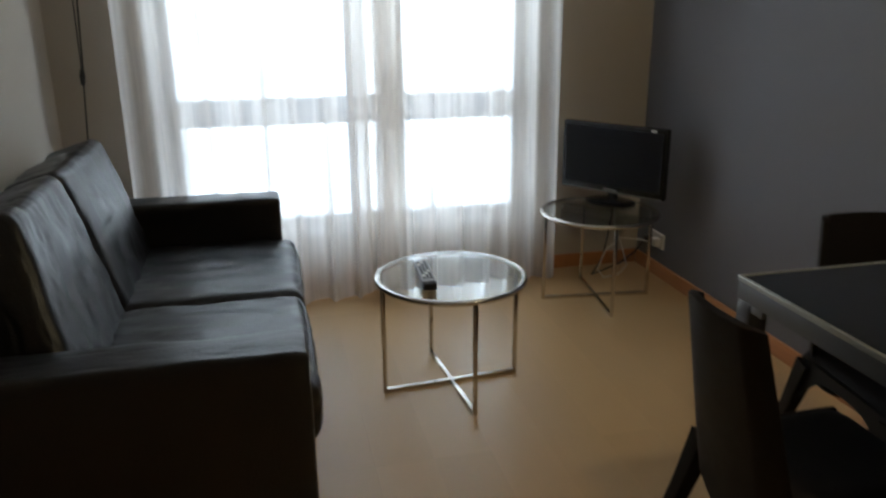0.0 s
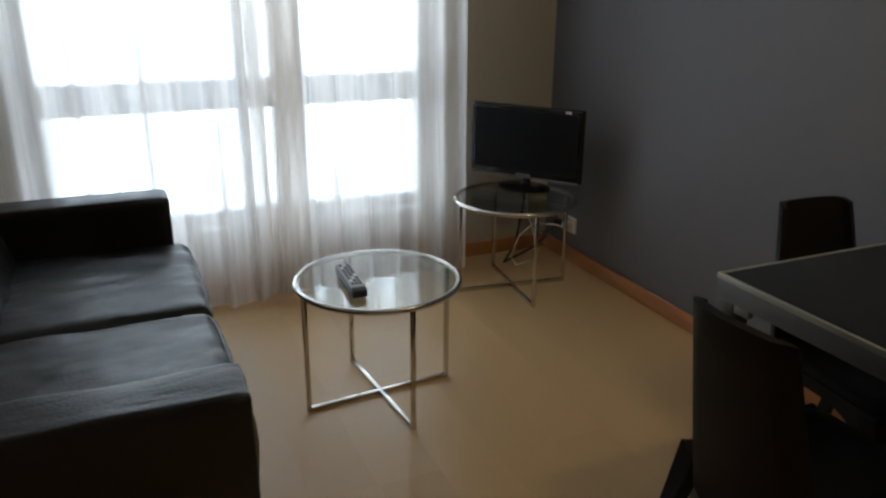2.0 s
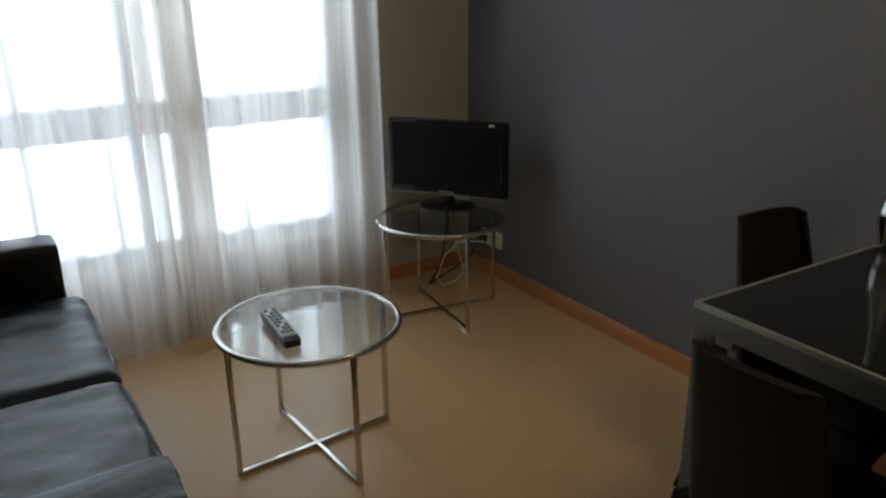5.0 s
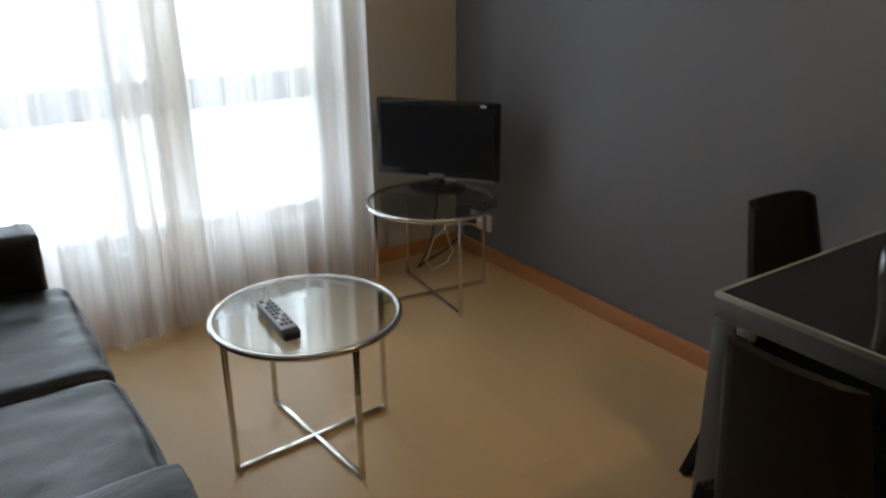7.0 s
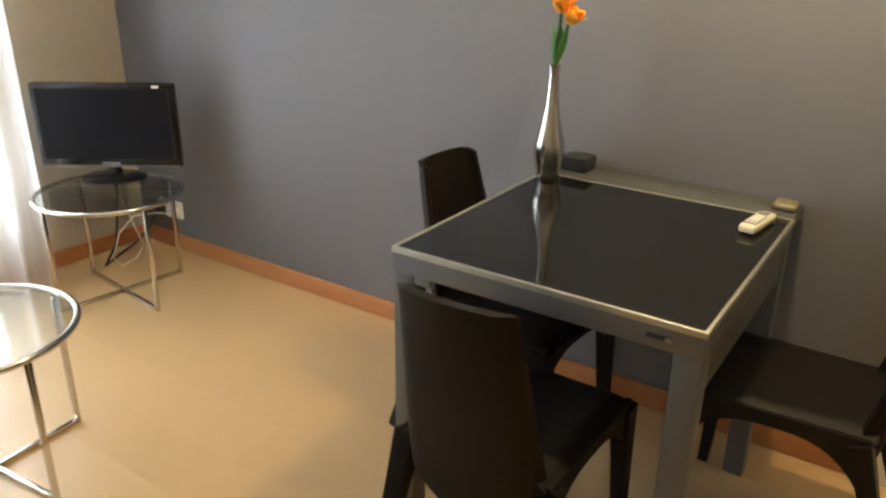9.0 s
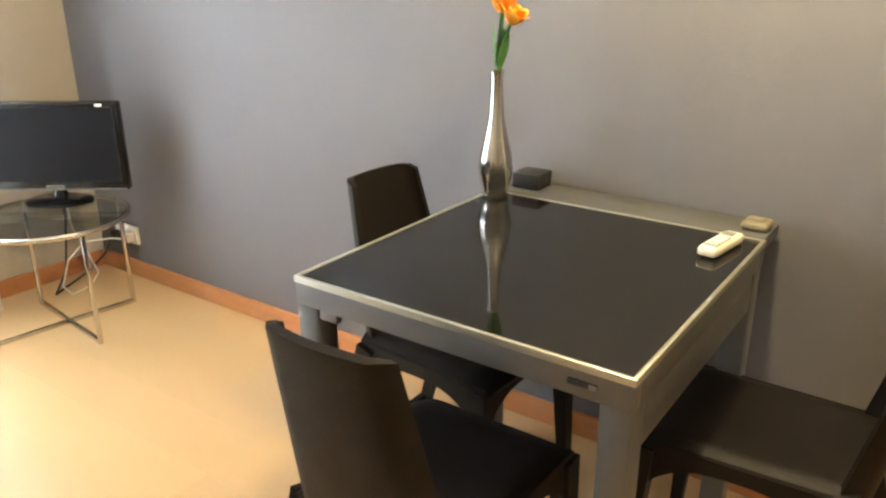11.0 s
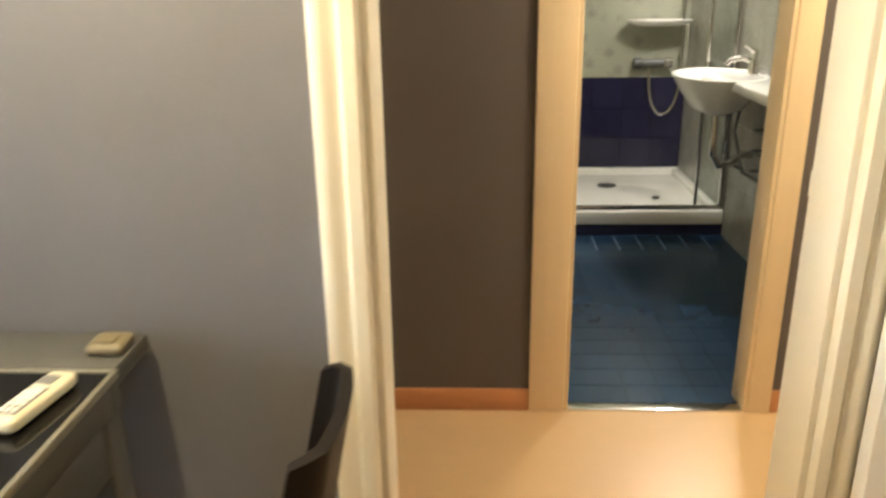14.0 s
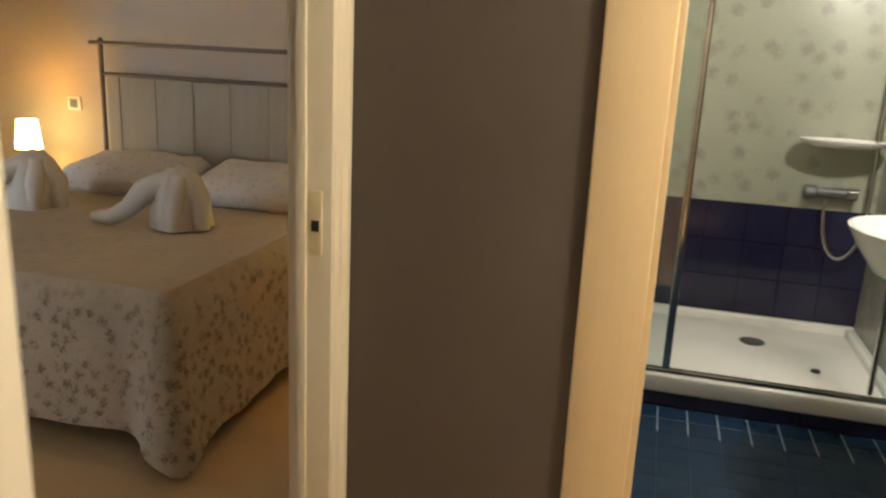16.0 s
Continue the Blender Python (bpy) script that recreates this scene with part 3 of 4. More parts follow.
part("stand", lathe([(0, 0), (0.128, 0), (0.130, 0.006), (0.118, 0.012), (0.03, 0.020), (0, 0.020)], 40, 1.0, 0.72), TV_CASE, tv)

socket = thing("wall_socket", "white double wall socket with a black plug", "socket")
part("plate", boxes((2.984, 3.0, 4.085, 4.245, 0.155, 0.235), bevel=0.004), WHITE_PLASTIC, socket)
part("plug", boxes((2.945, 2.984, 4.185, 4.228, 0.165, 0.205), bevel=0.006), DARK_PLASTIC, socket)
part("plug", boxes((2.945, 2.984, 4.10, 4.143, 0.172, 0.215), bevel=0.006), WHITE_PLASTIC, socket)
single("white_cable", tube([(2.945, 4.12, 0.19), (2.87, 4.10, 0.22), (2.76, 4.11, 0.235), (2.69, 4.13, 0.17), (2.66, 4.15, 0.06), (2.70, 4.16, 0.006), (2.80, 4.19, 0.006), (2.86, 4.22, 0.04), (2.80, 4.2, 0.2), (2.74, 4.15, 0.30), (2.72, 4.12, 0.5)], 0.0035, 8), WHITE_PLASTIC, "white cable looping down behind the side table", "cable")
single("black_cable", tube([(2.945, 4.206, 0.185), (2.90, 4.21, 0.12), (2.84, 4.25, 0.05), (2.75, 4.27, 0.007), (2.66, 4.22, 0.006), (2.69, 4.16, 0.12), (2.71, 4.13, 0.34), (2.71, 4.12, 0.52)], 0.005, 8), DARK_PLASTIC, "black power cable hanging behind the television", "cable")

# dining table
X0, X1, Y0, Y1, TZ = 2.135, 2.862, 1.502, 2.205, 0.75
table = thing("dining_table", "square grey metal dining table with a dark glass top", "table")
part("glass_top", boxes((X0 + 0.010, X1 - 0.010, Y0 + 0.010, Y1 - 0.010, TZ - 0.012, TZ - 0.002)), TABLE_GLASS, table, "glossy dark brown glass")
for d in ((X0, X0 + 0.009, Y0, Y1), (X1 - 0.009, X1, Y0 + 0.009, Y1 - 0.009), (X0 + 0.009, X1, Y0, Y0 + 0.009), (X0 + 0.009, X1, Y1 - 0.009, Y1)):
    part("rim", boxes((*d, TZ - 0.014, TZ), bevel=0.002), BRUSHED_EDGE, table)
for d in ((X0 + 0.002, X0 + 0.03, Y0 + 0.002, Y1 - 0.002), (X1 - 0.03, X1 - 0.002, Y0 + 0.002, Y1 - 0.002), (X0 + 0.03, X1 - 0.03, Y0 + 0.002, Y0 + 0.03), (X0 + 0.03, X1 - 0.03, Y1 - 0.03, Y1 - 0.002)):
    part("apron", boxes((*d, TZ - 0.060, TZ - 0.014), bevel=0.002), BRUSHED, table)
part("rear_leaf", boxes((X1 + 0.001, 2.985, Y0 + 0.004, Y1 - 0.004, TZ - 0.03, TZ + 0.002), bevel=0.004), BRUSHED, table, "narrow grey folded leaf against the wall")
for x, y in ((X0 + 0.030, Y0 + 0.030), (X0 + 0.030, Y1 - 0.030), (X1 - 0.030, Y0 + 0.030), (X1 - 0.030, Y1 - 0.030)):
    part("leg", boxes((x - 0.027, x + 0.027, y - 0.027, y + 0.027, 0, TZ - 0.060), bevel=0.004), BRUSHED, table)
part("flap", boxes((X0 + 0.058, X1 - 0.058, Y0 + 0.006, Y0 + 0.022, TZ - 0.150, TZ - 0.061), bevel=0.002), BRUSHED, table, "grey folded flap under the edge")
part("bracket", boxes((X0 + 0.004, X0 + 0.020, Y1 - 0.105, Y1 - 0.060, TZ - 0.080, TZ - 0.059), bevel=0.003), SILVER_PLASTIC, table)
slot = part("latch", boxes((X0 - 0.001, X0 + 0.003, 1.563, 1.613, TZ - 0.040, TZ - 0.030), bevel=0.001), DARK_PLASTIC, table)
part("pin", boxes((X0 - 0.003, X0 - 0.0005, 1.563, 1.576, TZ - 0.039, TZ - 0.031), bevel=0.0008), SILVER_PLASTIC, slot)


def dining_chair(m):
    """Moulded resin chair facing +x; the origin is on the floor under the top of its back."""
    c = thing("dining_chair", "dark brown moulded resin dining chair", "chair", m, "chairs round the dining table")
    rows = []
    for j in range(15):
        v = j / 14
        hw = 0.154 + (0.112 - 0.154) * v ** 1.1
        row = []
        for i in range(21):
            u = -1 + i / 10
            zb = 0.40 - 0.115 * (1 - abs(u) ** 2.4)
            zt = 0.82 - 0.014 * abs(u) ** 10
            z = zb + (zt - zb) * v
            lean = 0.105 * (1 - (z - 0.30) / 0.52)
            row.append((lean - 0.014 * (1 - u * u) + 0.034 * max(0, abs(u) - 0.84) / 0.16 * (1 - 0.35 * v), hw * (u if abs(u) < 0.9 else math.copysign(0.9 + (abs(u) - 0.9) * 0.45, u)), z))
        rows.append(row)
    part("backrest", thick(loft(rows), 0.016), RESIN, c, smooth=50)
    rows = []
    for j in range(17):
        v = j / 16
        row = []
        for i in range(17):
            u = -1 + i / 8
            hw = 0.168 + 0.016 * v
            x = 0.075 + 0.405 * v
            drop = 0.020 * max(0, abs(u) - 0.85) / 0.15 + 0.022 * max(0, v - 0.88) / 0.12
            row.append((x, hw * u, 0.447 - drop - 0.010 * (1 - u * u) * math.sin(math.pi * v)))
        rows.append(row)
    part("seat", thick(loft(rows), 0.016), RESIN, c, smooth=50)
    for s in (-1, 1):
        rows = [[], []]
        for i in range(17):
            v = i / 16
            x, y = 0.085 + 0.385 * v, s * (0.176 + 0.010 * v)
            rows[0].append((x, y, 0.432))
            rows[1].append((x, y, 0.400 - 0.10 * abs(2 * v - 1) ** 3))
        part("side_apron", thick(loft(rows), 0.014), RESIN, c)
    rows = [[], []]
    for i in range(17):
        u = -1 + i / 8
        rows[0].append((0.472, 0.184 * u, 0.422))
        rows[1].append((0.470, 0.184 * u, 0.395 - 0.095 * abs(u) ** 3))
    part("front_apron", thick(loft(rows), 0.014), RESIN, c)
    for s in (-1, 1):
        part("leg", tube([(0.455, s * 0.172, 0.42), (0.462, s * 0.178, 0.28), (0.475, s * 0.188, 0.0)], [0.024, 0.019, 0.013], square=True), RESIN, c)
        part("leg", tube([(0.105, s * 0.166, 0.42), (0.060, s * 0.172, 0.28), (-0.035, s * 0.190, 0.0)], [0.024, 0.019, 0.013], square=True), RESIN, c)
    return c


chair = dining_chair(pose(1.876, 1.875, 0))
tagged(copy_thing(chair, pose(2.640, 2.402, 0, 0, 0, -94)), "dark brown moulded resin dining chair between table and grey wall")
tagged(copy_thing(chair, pose(2.650, 1.140, 0, 0, 0, 91)), "dark brown moulded resin dining chair beside the doorway")

vase = thing("vase", "slender polished pewter bottle vase on the table", "vase", pose(2.812, 2.163, 0.751))
part("body", lathe([(0, 0), (0.032, 0), (0.035, 0.006), (0.033, 0.018), (0.039, 0.040), (0.044, 0.070), (0.041, 0.105), (0.030, 0.150), (0.020, 0.200), (0.016, 0.250), (0.014, 0.295), (0.017, 0.318), (0.013, 0.318), (0.010, 0.29), (0, 0.29)], 36), SILVER, vase)
flower = thing("orange_flower", "orange flower with a thick green stem standing in the vase", "flower", pose(2.812, 2.163, 1.045))
part("stem", tube([(0, 0, 0), (0.002, -0.002, 0.06), (0.006, -0.006, 0.165)], [0.006, 0.006, 0.005], 8), STEM, flower)
part("stem", tube([(0, 0, 0), (0.0, -0.010, 0.06), (0.002, -0.031, 0.137)], [0.006, 0.006, 0.005], 8), STEM, flower)
for a, h0, l in ((0.4, 0.03, 0.09), (2.4, 0.035, 0.10), (4.3, 0.03, 0.085)):
    rows = [[(math.cos(a) * (0.006 + 0.018 * t) - math.sin(a) * w * 0.013 * math.sin(math.pi * (0.15 + 0.8 * t)), math.sin(a) * (0.006 + 0.018 * t) + math.cos(a) * w * 0.013 * math.sin(math.pi * (0.15 + 0.8 * t)) - 0.012 * t, h0 + l * t) for w in (-1, 0, 1)] for t in [k / 6 for k in range(7)]]
    part("leaf", thick(loft(rows), 0.0015), STEM, flower, smooth=80)
def blossom(cx, cy, cz, size, tip, seed):
    """A half-open bloom: cupped petals in three whorls round a small heart."""
    rng = random.Random(seed)
    heart = lathe([(0, -0.006), (0.008, 0.0), (0.011, 0.014), (0.007, 0.026), (0, 0.030)], 12)
    tilt = Matrix.Translation((cx, cy, cz)) @ Matrix.Rotation(tip, 4, "X") @ Matrix.Scale(size, 4)
    bmesh.ops.transform(heart, matrix=tilt, verts=heart.verts)
    part("flower_heart", heart, PETAL, flower)
    for ring, (count, spread, length, width) in enumerate(((3, 0.010, 0.042, 0.014), (5, 0.019, 0.046, 0.018), (5, 0.027, 0.042, 0.019))):
        for k in range(count):
            a = 2 * math.pi * (k + 0.37 * ring) / count + rng.uniform(-0.15, 0.15)
            l, sp = length * rng.uniform(0.9, 1.1), spread * rng.uniform(0.9, 1.1)
            rows = []
            for i in range(7):
                t = i / 6
                out = sp * math.sin(math.pi * 0.5 * min(1, t * 1.5)) + 0.008 * ring * max(0, t - 0.7) / 0.3
                half = width * math.sin(math.pi * (0.14 + 0.66 * t)) ** 0.8
                row = []
                for w in (-1, -0.5, 0, 0.5, 1):
                    inward = out - 0.007 * w * w
                    row.append((math.cos(a) * inward - math.sin(a) * half * w, math.sin(a) * inward + math.cos(a) * half * w, l * t - 0.006 * w * w * t))
                rows.append(row)
            bm = thick(loft(rows), 0.0012)
            bmesh.ops.transform(bm, matrix=tilt, verts=bm.verts)
            part("petal", bm, PETAL, flower, smooth=80)


blossom(0.006, -0.006, 0.160, 1.05, 0.10, 5)
blossom(0.002, -0.034, 0.134, 0.92, 0.45, 8)

phone = thing("cordless_phone", "cream cordless phone handset lying on the table", "telephone", pose(2.748, 1.568, 0.7505, 0, 0, -8) @ Matrix.Scale(0.86, 4))
handset = part("body", soft_box(-0.082, 0.082, -0.025, 0.025, 0.0, 0.026, 0.010, (0, 0, 0.003), cuts=8), CREAM_PLASTIC, phone)
part("keypad", boxes((-0.066, 0.018, -0.018, 0.018, 0.0262, 0.0285), bevel=0.001), GREY_PLASTIC, phone)
part("display", boxes((0.025, 0.055, -0.014, 0.014, 0.0275, 0.030), bevel=0.001), GREY_PLASTIC, phone)
for i in range(4):
    for j in range(3):
        part("key", boxes((-0.060 + i * 0.018, -0.049 + i * 0.018, -0.0145 + j * 0.011, -0.0075 + j * 0.011, 0.027, 0.0305), bevel=0.001), WHITE_PLASTIC, handset)
base_unit = thing("phone_base", "beige phone charging base beside the wall", "telephone base", pose(2.925, 1.545, 0.7525))
part("body", soft_box(-0.03, 0.03, -0.035, 0.025, 0, 0.018, 0.008, (0, 0, 0.002), cuts=8), BEIGE_PLASTIC, base_unit)
part("cradle", boxes((-0.02, 0.015, -0.02, 0.012, 0.0195, 0.023), bevel=0.002), BEIGE_PLASTIC, base_unit)
single("small_dark_box", boxes((2.900, 2.975, 2.085, 2.165, 0.7525, 0.795), bevel=0.005), DARK_PLASTIC, "small dark box standing behind the vase", "box")

# ---- hall ----
sw = thing("light_switch", "white light switch on the dark hall wall", "light switch")
part("plate", boxes((HX - 0.010, HX, -0.060, 0.012, 0.70, 0.775), bevel=0.003), WHITE_PLASTIC, sw)
part("rocker", boxes((HX - 0.015, HX - 0.010, -0.045, -0.003, 0.715, 0.760), bevel=0.002), WHITE_PLASTIC, sw)

# ---- bathroom ----
TX, BY0, BY1 = 5.757, -0.34, 0.80
tray = thing("shower_tray", "white porcelain shower tray with a raised rim", "shower tray")
rim = boxes((TX, TX + 0.07, BY0 + 0.002, BY1 - 0.002, 0.055, 0.135), (6.70, 6.748, BY0 + 0.002, BY1 - 0.002, 0.055, 0.135), (TX + 0.07, 6.70, BY0 + 0.002, BY0 + 0.05, 0.055, 0.135), (TX + 0.07, 6.70, BY1 - 0.05, BY1 - 0.002, 0.055, 0.135), bevel=0.012, seg=3)
part("rim", rim, PORCELAIN, tray)
part("basin_floor", boxes((TX + 0.06, 6.71, BY0 + 0.04, BY1 - 0.04, 0.055, 0.095), bevel=0.004), PORCELAIN, tray)
drain = part("drain", lathe([(0, 0), (0.055, 0), (0.058, 0.003), (0.045, 0.007), (0, 0.006)], 28), BRUSHED, tray, "dark metal drain cover")
drain.location = (6.43, 0.16, 0.095)
plughole = part("waste_plug", lathe([(0, 0), (0.02, 0), (0.018, 0.008), (0, 0.008)], 16), DARK_PLASTIC, tray)
plughole.location = (6.14, -0.07, 0.095)
part("door_track", boxes((TX + 0.012, TX + 0.04, BY0 + 0.01, BY1 - 0.01, 0.135, 0.155), bevel=0.003), CHROME, tray, "chrome door track")

screen = thing("shower_screen", "clear glass shower screen in chrome profiles", "shower screen")
part("profile", boxes((TX + 0.012, TX + 0.04, 0.545, 0.575, 0.155, 2.0), bevel=0.003), CHROME, screen)
part("profile", boxes((TX + 0.012, TX + 0.045, BY0, BY0 + 0.03, 0.155, 2.0), bevel=0.003), CHROME, screen)
part("profile", boxes((TX + 0.012, TX + 0.04, BY1 - 0.025, BY1 - 0.001, 0.155, 2.0), bevel=0.003), CHROME, screen)
glass_pane = part("glass", boxes((TX + 0.022, TX + 0.028, 0.575, BY1 - 0.025, 0.155, 1.98)), SHOWER_GLASS, screen)
glass_pane.visible_shadow = False
part("profile", boxes((TX + 0.040, TX + 0.062, -0.205, -0.188, 0.155, 1.98), bevel=0.003), CHROME, screen)
folded_pane = part("glass", boxes((TX + 0.048, TX + 0.054, BY0 + 0.03, -0.205, 0.155, 1.97)), SHOWER_GLASS, screen)
folded_pane.visible_shadow = False

mixer = thing("shower_mixer", "chrome shower mixer with a hanging hose", "shower tap")
part("bar", tube([(6.71, -0.19, 0.79), (6.71, -0.06, 0.79)], 0.024, 14), BRUSHED, mixer)
part("tap_knob", tube([(6.71, -0.24, 0.79), (6.71, -0.195, 0.79)], 0.03, 14), CHROME, mixer)
part("tap_knob", tube([(6.71, -0.055, 0.79), (6.71, -0.01, 0.79)], 0.032, 14), BRUSHED, mixer)
part("bracket", boxes((6.70, 6.75, -0.13, -0.08, 0.77, 0.81), bevel=0.005), CHROME, mixer)
part("hose", tube([(6.68, -0.195 + 0.095 * math.cos(math.pi * k / 16), 0.77 - 0.29 * math.sin(math.pi * k / 16) ** 0.8) for k in range(17)] + [(6.70, -0.29, 1.1), (6.70, -0.29, 1.5)], 0.009, 10), CHROME, mixer)
dish = thing("soap_shelf", "white oval soap shelf on the shower wall", "soap dish")
part("tray", lathe([(0, 0), (0.14, 0.004), (0.19, 0.026), (0.195, 0.036), (0.18, 0.030), (0, 0.014)], 28, 0.5, 1.0), PORCELAIN, dish)
dish.matrix_basis = pose(6.65, -0.135, 1.010)

basin = thing("washbasin", "white porcelain washbasin with a tiled shelf", "washbasin")
bowl = lathe([(0, 0.69), (0.06, 0.692), (0.15, 0.725), (0.22, 0.80), (0.262, 0.858), (0.268, 0.87), (0.256, 0.873), (0.235, 0.85), (0.17, 0.79), (0.05, 0.75), (0, 0.748)], 44, 1.0, 0.76)
bmesh.ops.transform(bowl, matrix=pose(5.44, -0.145, 0), verts=bowl.verts)
part("bowl", bowl, PORCELAIN, basin)
part("shelf", boxes((4.45, 5.66, -0.338, -0.13, 0.825, 0.868), bevel=0.010), PORCELAIN, basin)
tap = part("tap_body", tube([(5.42, -0.285, 0.868), (5.42, -0.285, 0.93)], [0.026, 0.022], 16), CHROME, basin)
part("spout", tube([(5.42, -0.285, 0.92), (5.42, -0.24, 0.945), (5.42, -0.18, 0.935), (5.42, -0.165, 0.915)], 0.012, 12), CHROME, tap)
part("lever", tube([(5.42, -0.285, 0.93), (5.42, -0.29, 0.97), (5.42, -0.24, 1.0)], [0.018, 0.016, 0.008], 12), CHROME, tap)
part("trap", tube([(5.44, -0.15, 0.70), (5.44, -0.15, 0.50), (5.44, -0.18, 0.45), (5.44, -0.24, 0.46), (5.44, -0.28, 0.50), (5.44, -0.338, 0.50)], 0.018, 12), CHROME, basin)
for dx in (-0.06, 0.05):
    part("supply_hose", tube([(5.44 + dx, -0.25, 0.82), (5.44 + dx, -0.22, 0.62), (5.42 + dx * 2, -0.25, 0.45), (5.40 + dx * 2.4, -0.338, 0.40)], 0.008, 8), BRUSHED, basin)
rack = thing("towel_rack", "dark wire towel rack under the basin shelf", "towel rack")
for k in range(3):
    part("rail", tube([(4.62, -0.335, 0.66 - k * 0.09), (4.62, -0.24, 0.66 - k * 0.09), (5.20, -0.24, 0.66 - k * 0.09), (5.20, -0.335, 0.66 - k * 0.09)], 0.006, 8), BRUSHED, rack)
mirror = thing("mirror", "frameless wall mirror above the washbasin", "mirror")
part("glass", boxes((4.55, 5.45, -0.339, -0.330, 1.22, 1.95), bevel=0.002), MIRROR, mirror)

# ---- bedroom ----
bed = thing("bed", "double bed with a beige floral bedspread and painted headboard", "bed")
BX0, BX1, BYA, BYB, BT = 4.72, 6.48, 2.12, 3.80, 0.56
part("mattress", soft_box(BX0 + 0.03, BX1, BYA + 0.03, BYB - 0.03, 0.16, BT - 0.02, 0.06, cuts=6), BEDTOP, bed)
part("bed_frame", boxes((BX0 + 0.1, BX1, BYA + 0.1, BYB - 0.1, 0.08, 0.17), bevel=0.01), DARK_WOOD, bed)
for x in (BX0 + 0.16, BX1 - 0.08):
    for y in (BYA + 0.16, BYB - 0.16):
        part("leg", boxes((x - 0.03, x + 0.03, y - 0.03, y + 0.03, 0, 0.08), bevel=0.004), DARK_WOOD, bed)
rows = []
for j in range(9):
    rows.append([])
    for i in range(25):
        u, v = i / 24, j / 8
        x, y = BX0 + 0.05 + (BX1 - BX0 - 0.06) * u, BYA + 0.05 + (BYB - BYA - 0.1) * v
        rows[-1].append((x, y, BT + 0.008 * noise.noise(Vector((x * 4, y * 4, 1))) + 0.006 * math.sin(9 * v + 3 * u)))
part("bedspread_top", thick(loft(rows), 0.012), BEDSPREAD, bed, smooth=80)


def skirt():
    """The hanging sides of the spread, with folds and a long point at the corner."""
    path = []
    for k in range(40):
        path.append((BX1 - (BX1 - BX0 - 0.06) * k / 39, BYA, 0, -1))
    for k in range(1, 12):
        a = math.pi / 2 * k / 12
        path.append((BX0 + 0.06 - 0.06 * math.sin(a), BYA + 0.06 - 0.06 * math.cos(a), -math.sin(a), -math.cos(a)))
    for k in range(40):
        path.append((BX0, BYA + 0.06 + (BYB - BYA - 0.12) * k / 39, -1, 0))
    rows = []
    n = len(path)
    for j in range(13):
        t = j / 12
        row = []
        for i, (x, y, nx, ny) in enumerate(path):
            corner = math.exp(-(abs(i - 45.5) / 4.2) ** 1.3)
            hem = 0.10 - 0.085 * corner if i >= 45 else 0.020 + 0.055 * (1 - corner)
            z = BT + 0.006 - (BT - hem) * t
            out = 0.012 + 0.06 * t * t + 0.13 * corner * t - 0.05 * t * math.exp(-((i - 53) / 2.2) ** 2) + (0.012 * t * math.sin(i * 0.42) + 0.005 * t * math.sin(i * 1.3 + 1)) * (1 if i < 45 else 0.6)
            if t < 0.12:
                out -= 0.05 * (1 - t / 0.12)
            row.append((x + nx * out, y + ny * out, z))
        rows.append(row)
    return loft(rows)


part("bedspread_side", thick(skirt(), 0.010), BEDSPREAD, bed, "beige bedspread drop with dark floral print", smooth=80)
HBX = 6.52
part("headboard_panel", boxes((HBX, HBX + 0.02, BYA + 0.06, BYB - 0.06, 0.55, 1.13)), HEADPANEL, bed)
for k in range(7):
    y = BYA + 0.14 + k * (BYB - BYA - 0.28) / 6
    part("headboard_slat", boxes((HBX - 0.008, HBX, y - 0.004, y + 0.004, 0.55, 1.13)), HEADPANEL, bed)
for y in (BYA + 0.02, BYB - 0.02):
    part("headboard_post", tube([(HBX + 0.01, y, 0), (HBX + 0.01, y, 1.30), (HBX + 0.01, y, 1.325), (HBX + 0.01, y, 1.345)], [0.013, 0.013, 0.020, 0.007], 12), IRON, bed)
part("headboard_rail", tube([(HBX + 0.01, BYA - 0.05, 1.315), (HBX + 0.01, BYB + 0.05, 1.315)], 0.012, 10), IRON, bed)
part("headboard_rail", tube([(HBX + 0.01, BYA + 0.02, 1.145), (HBX + 0.01, BYB - 0.02, 1.145)], 0.011, 10), IRON, bed)
for y0, y1, s in ((2.24, 2.94, 1), (3.03, 3.74, 5)):
    bm = soft_box(-0.22, 0.22, y0, y1, 0, 0.13, 0.06, (0.01, 0.01, 0.04), 0.02, 5, 12, s)
    bmesh.ops.transform(bm, matrix=pose(6.26, 0, 0.575, 0, -10, 0), verts=bm.verts)
    single("pillow", bm, PILLOW, "plump floral cotton pillow against the headboard", "pillow", "pillows on the bed", smooth=80)


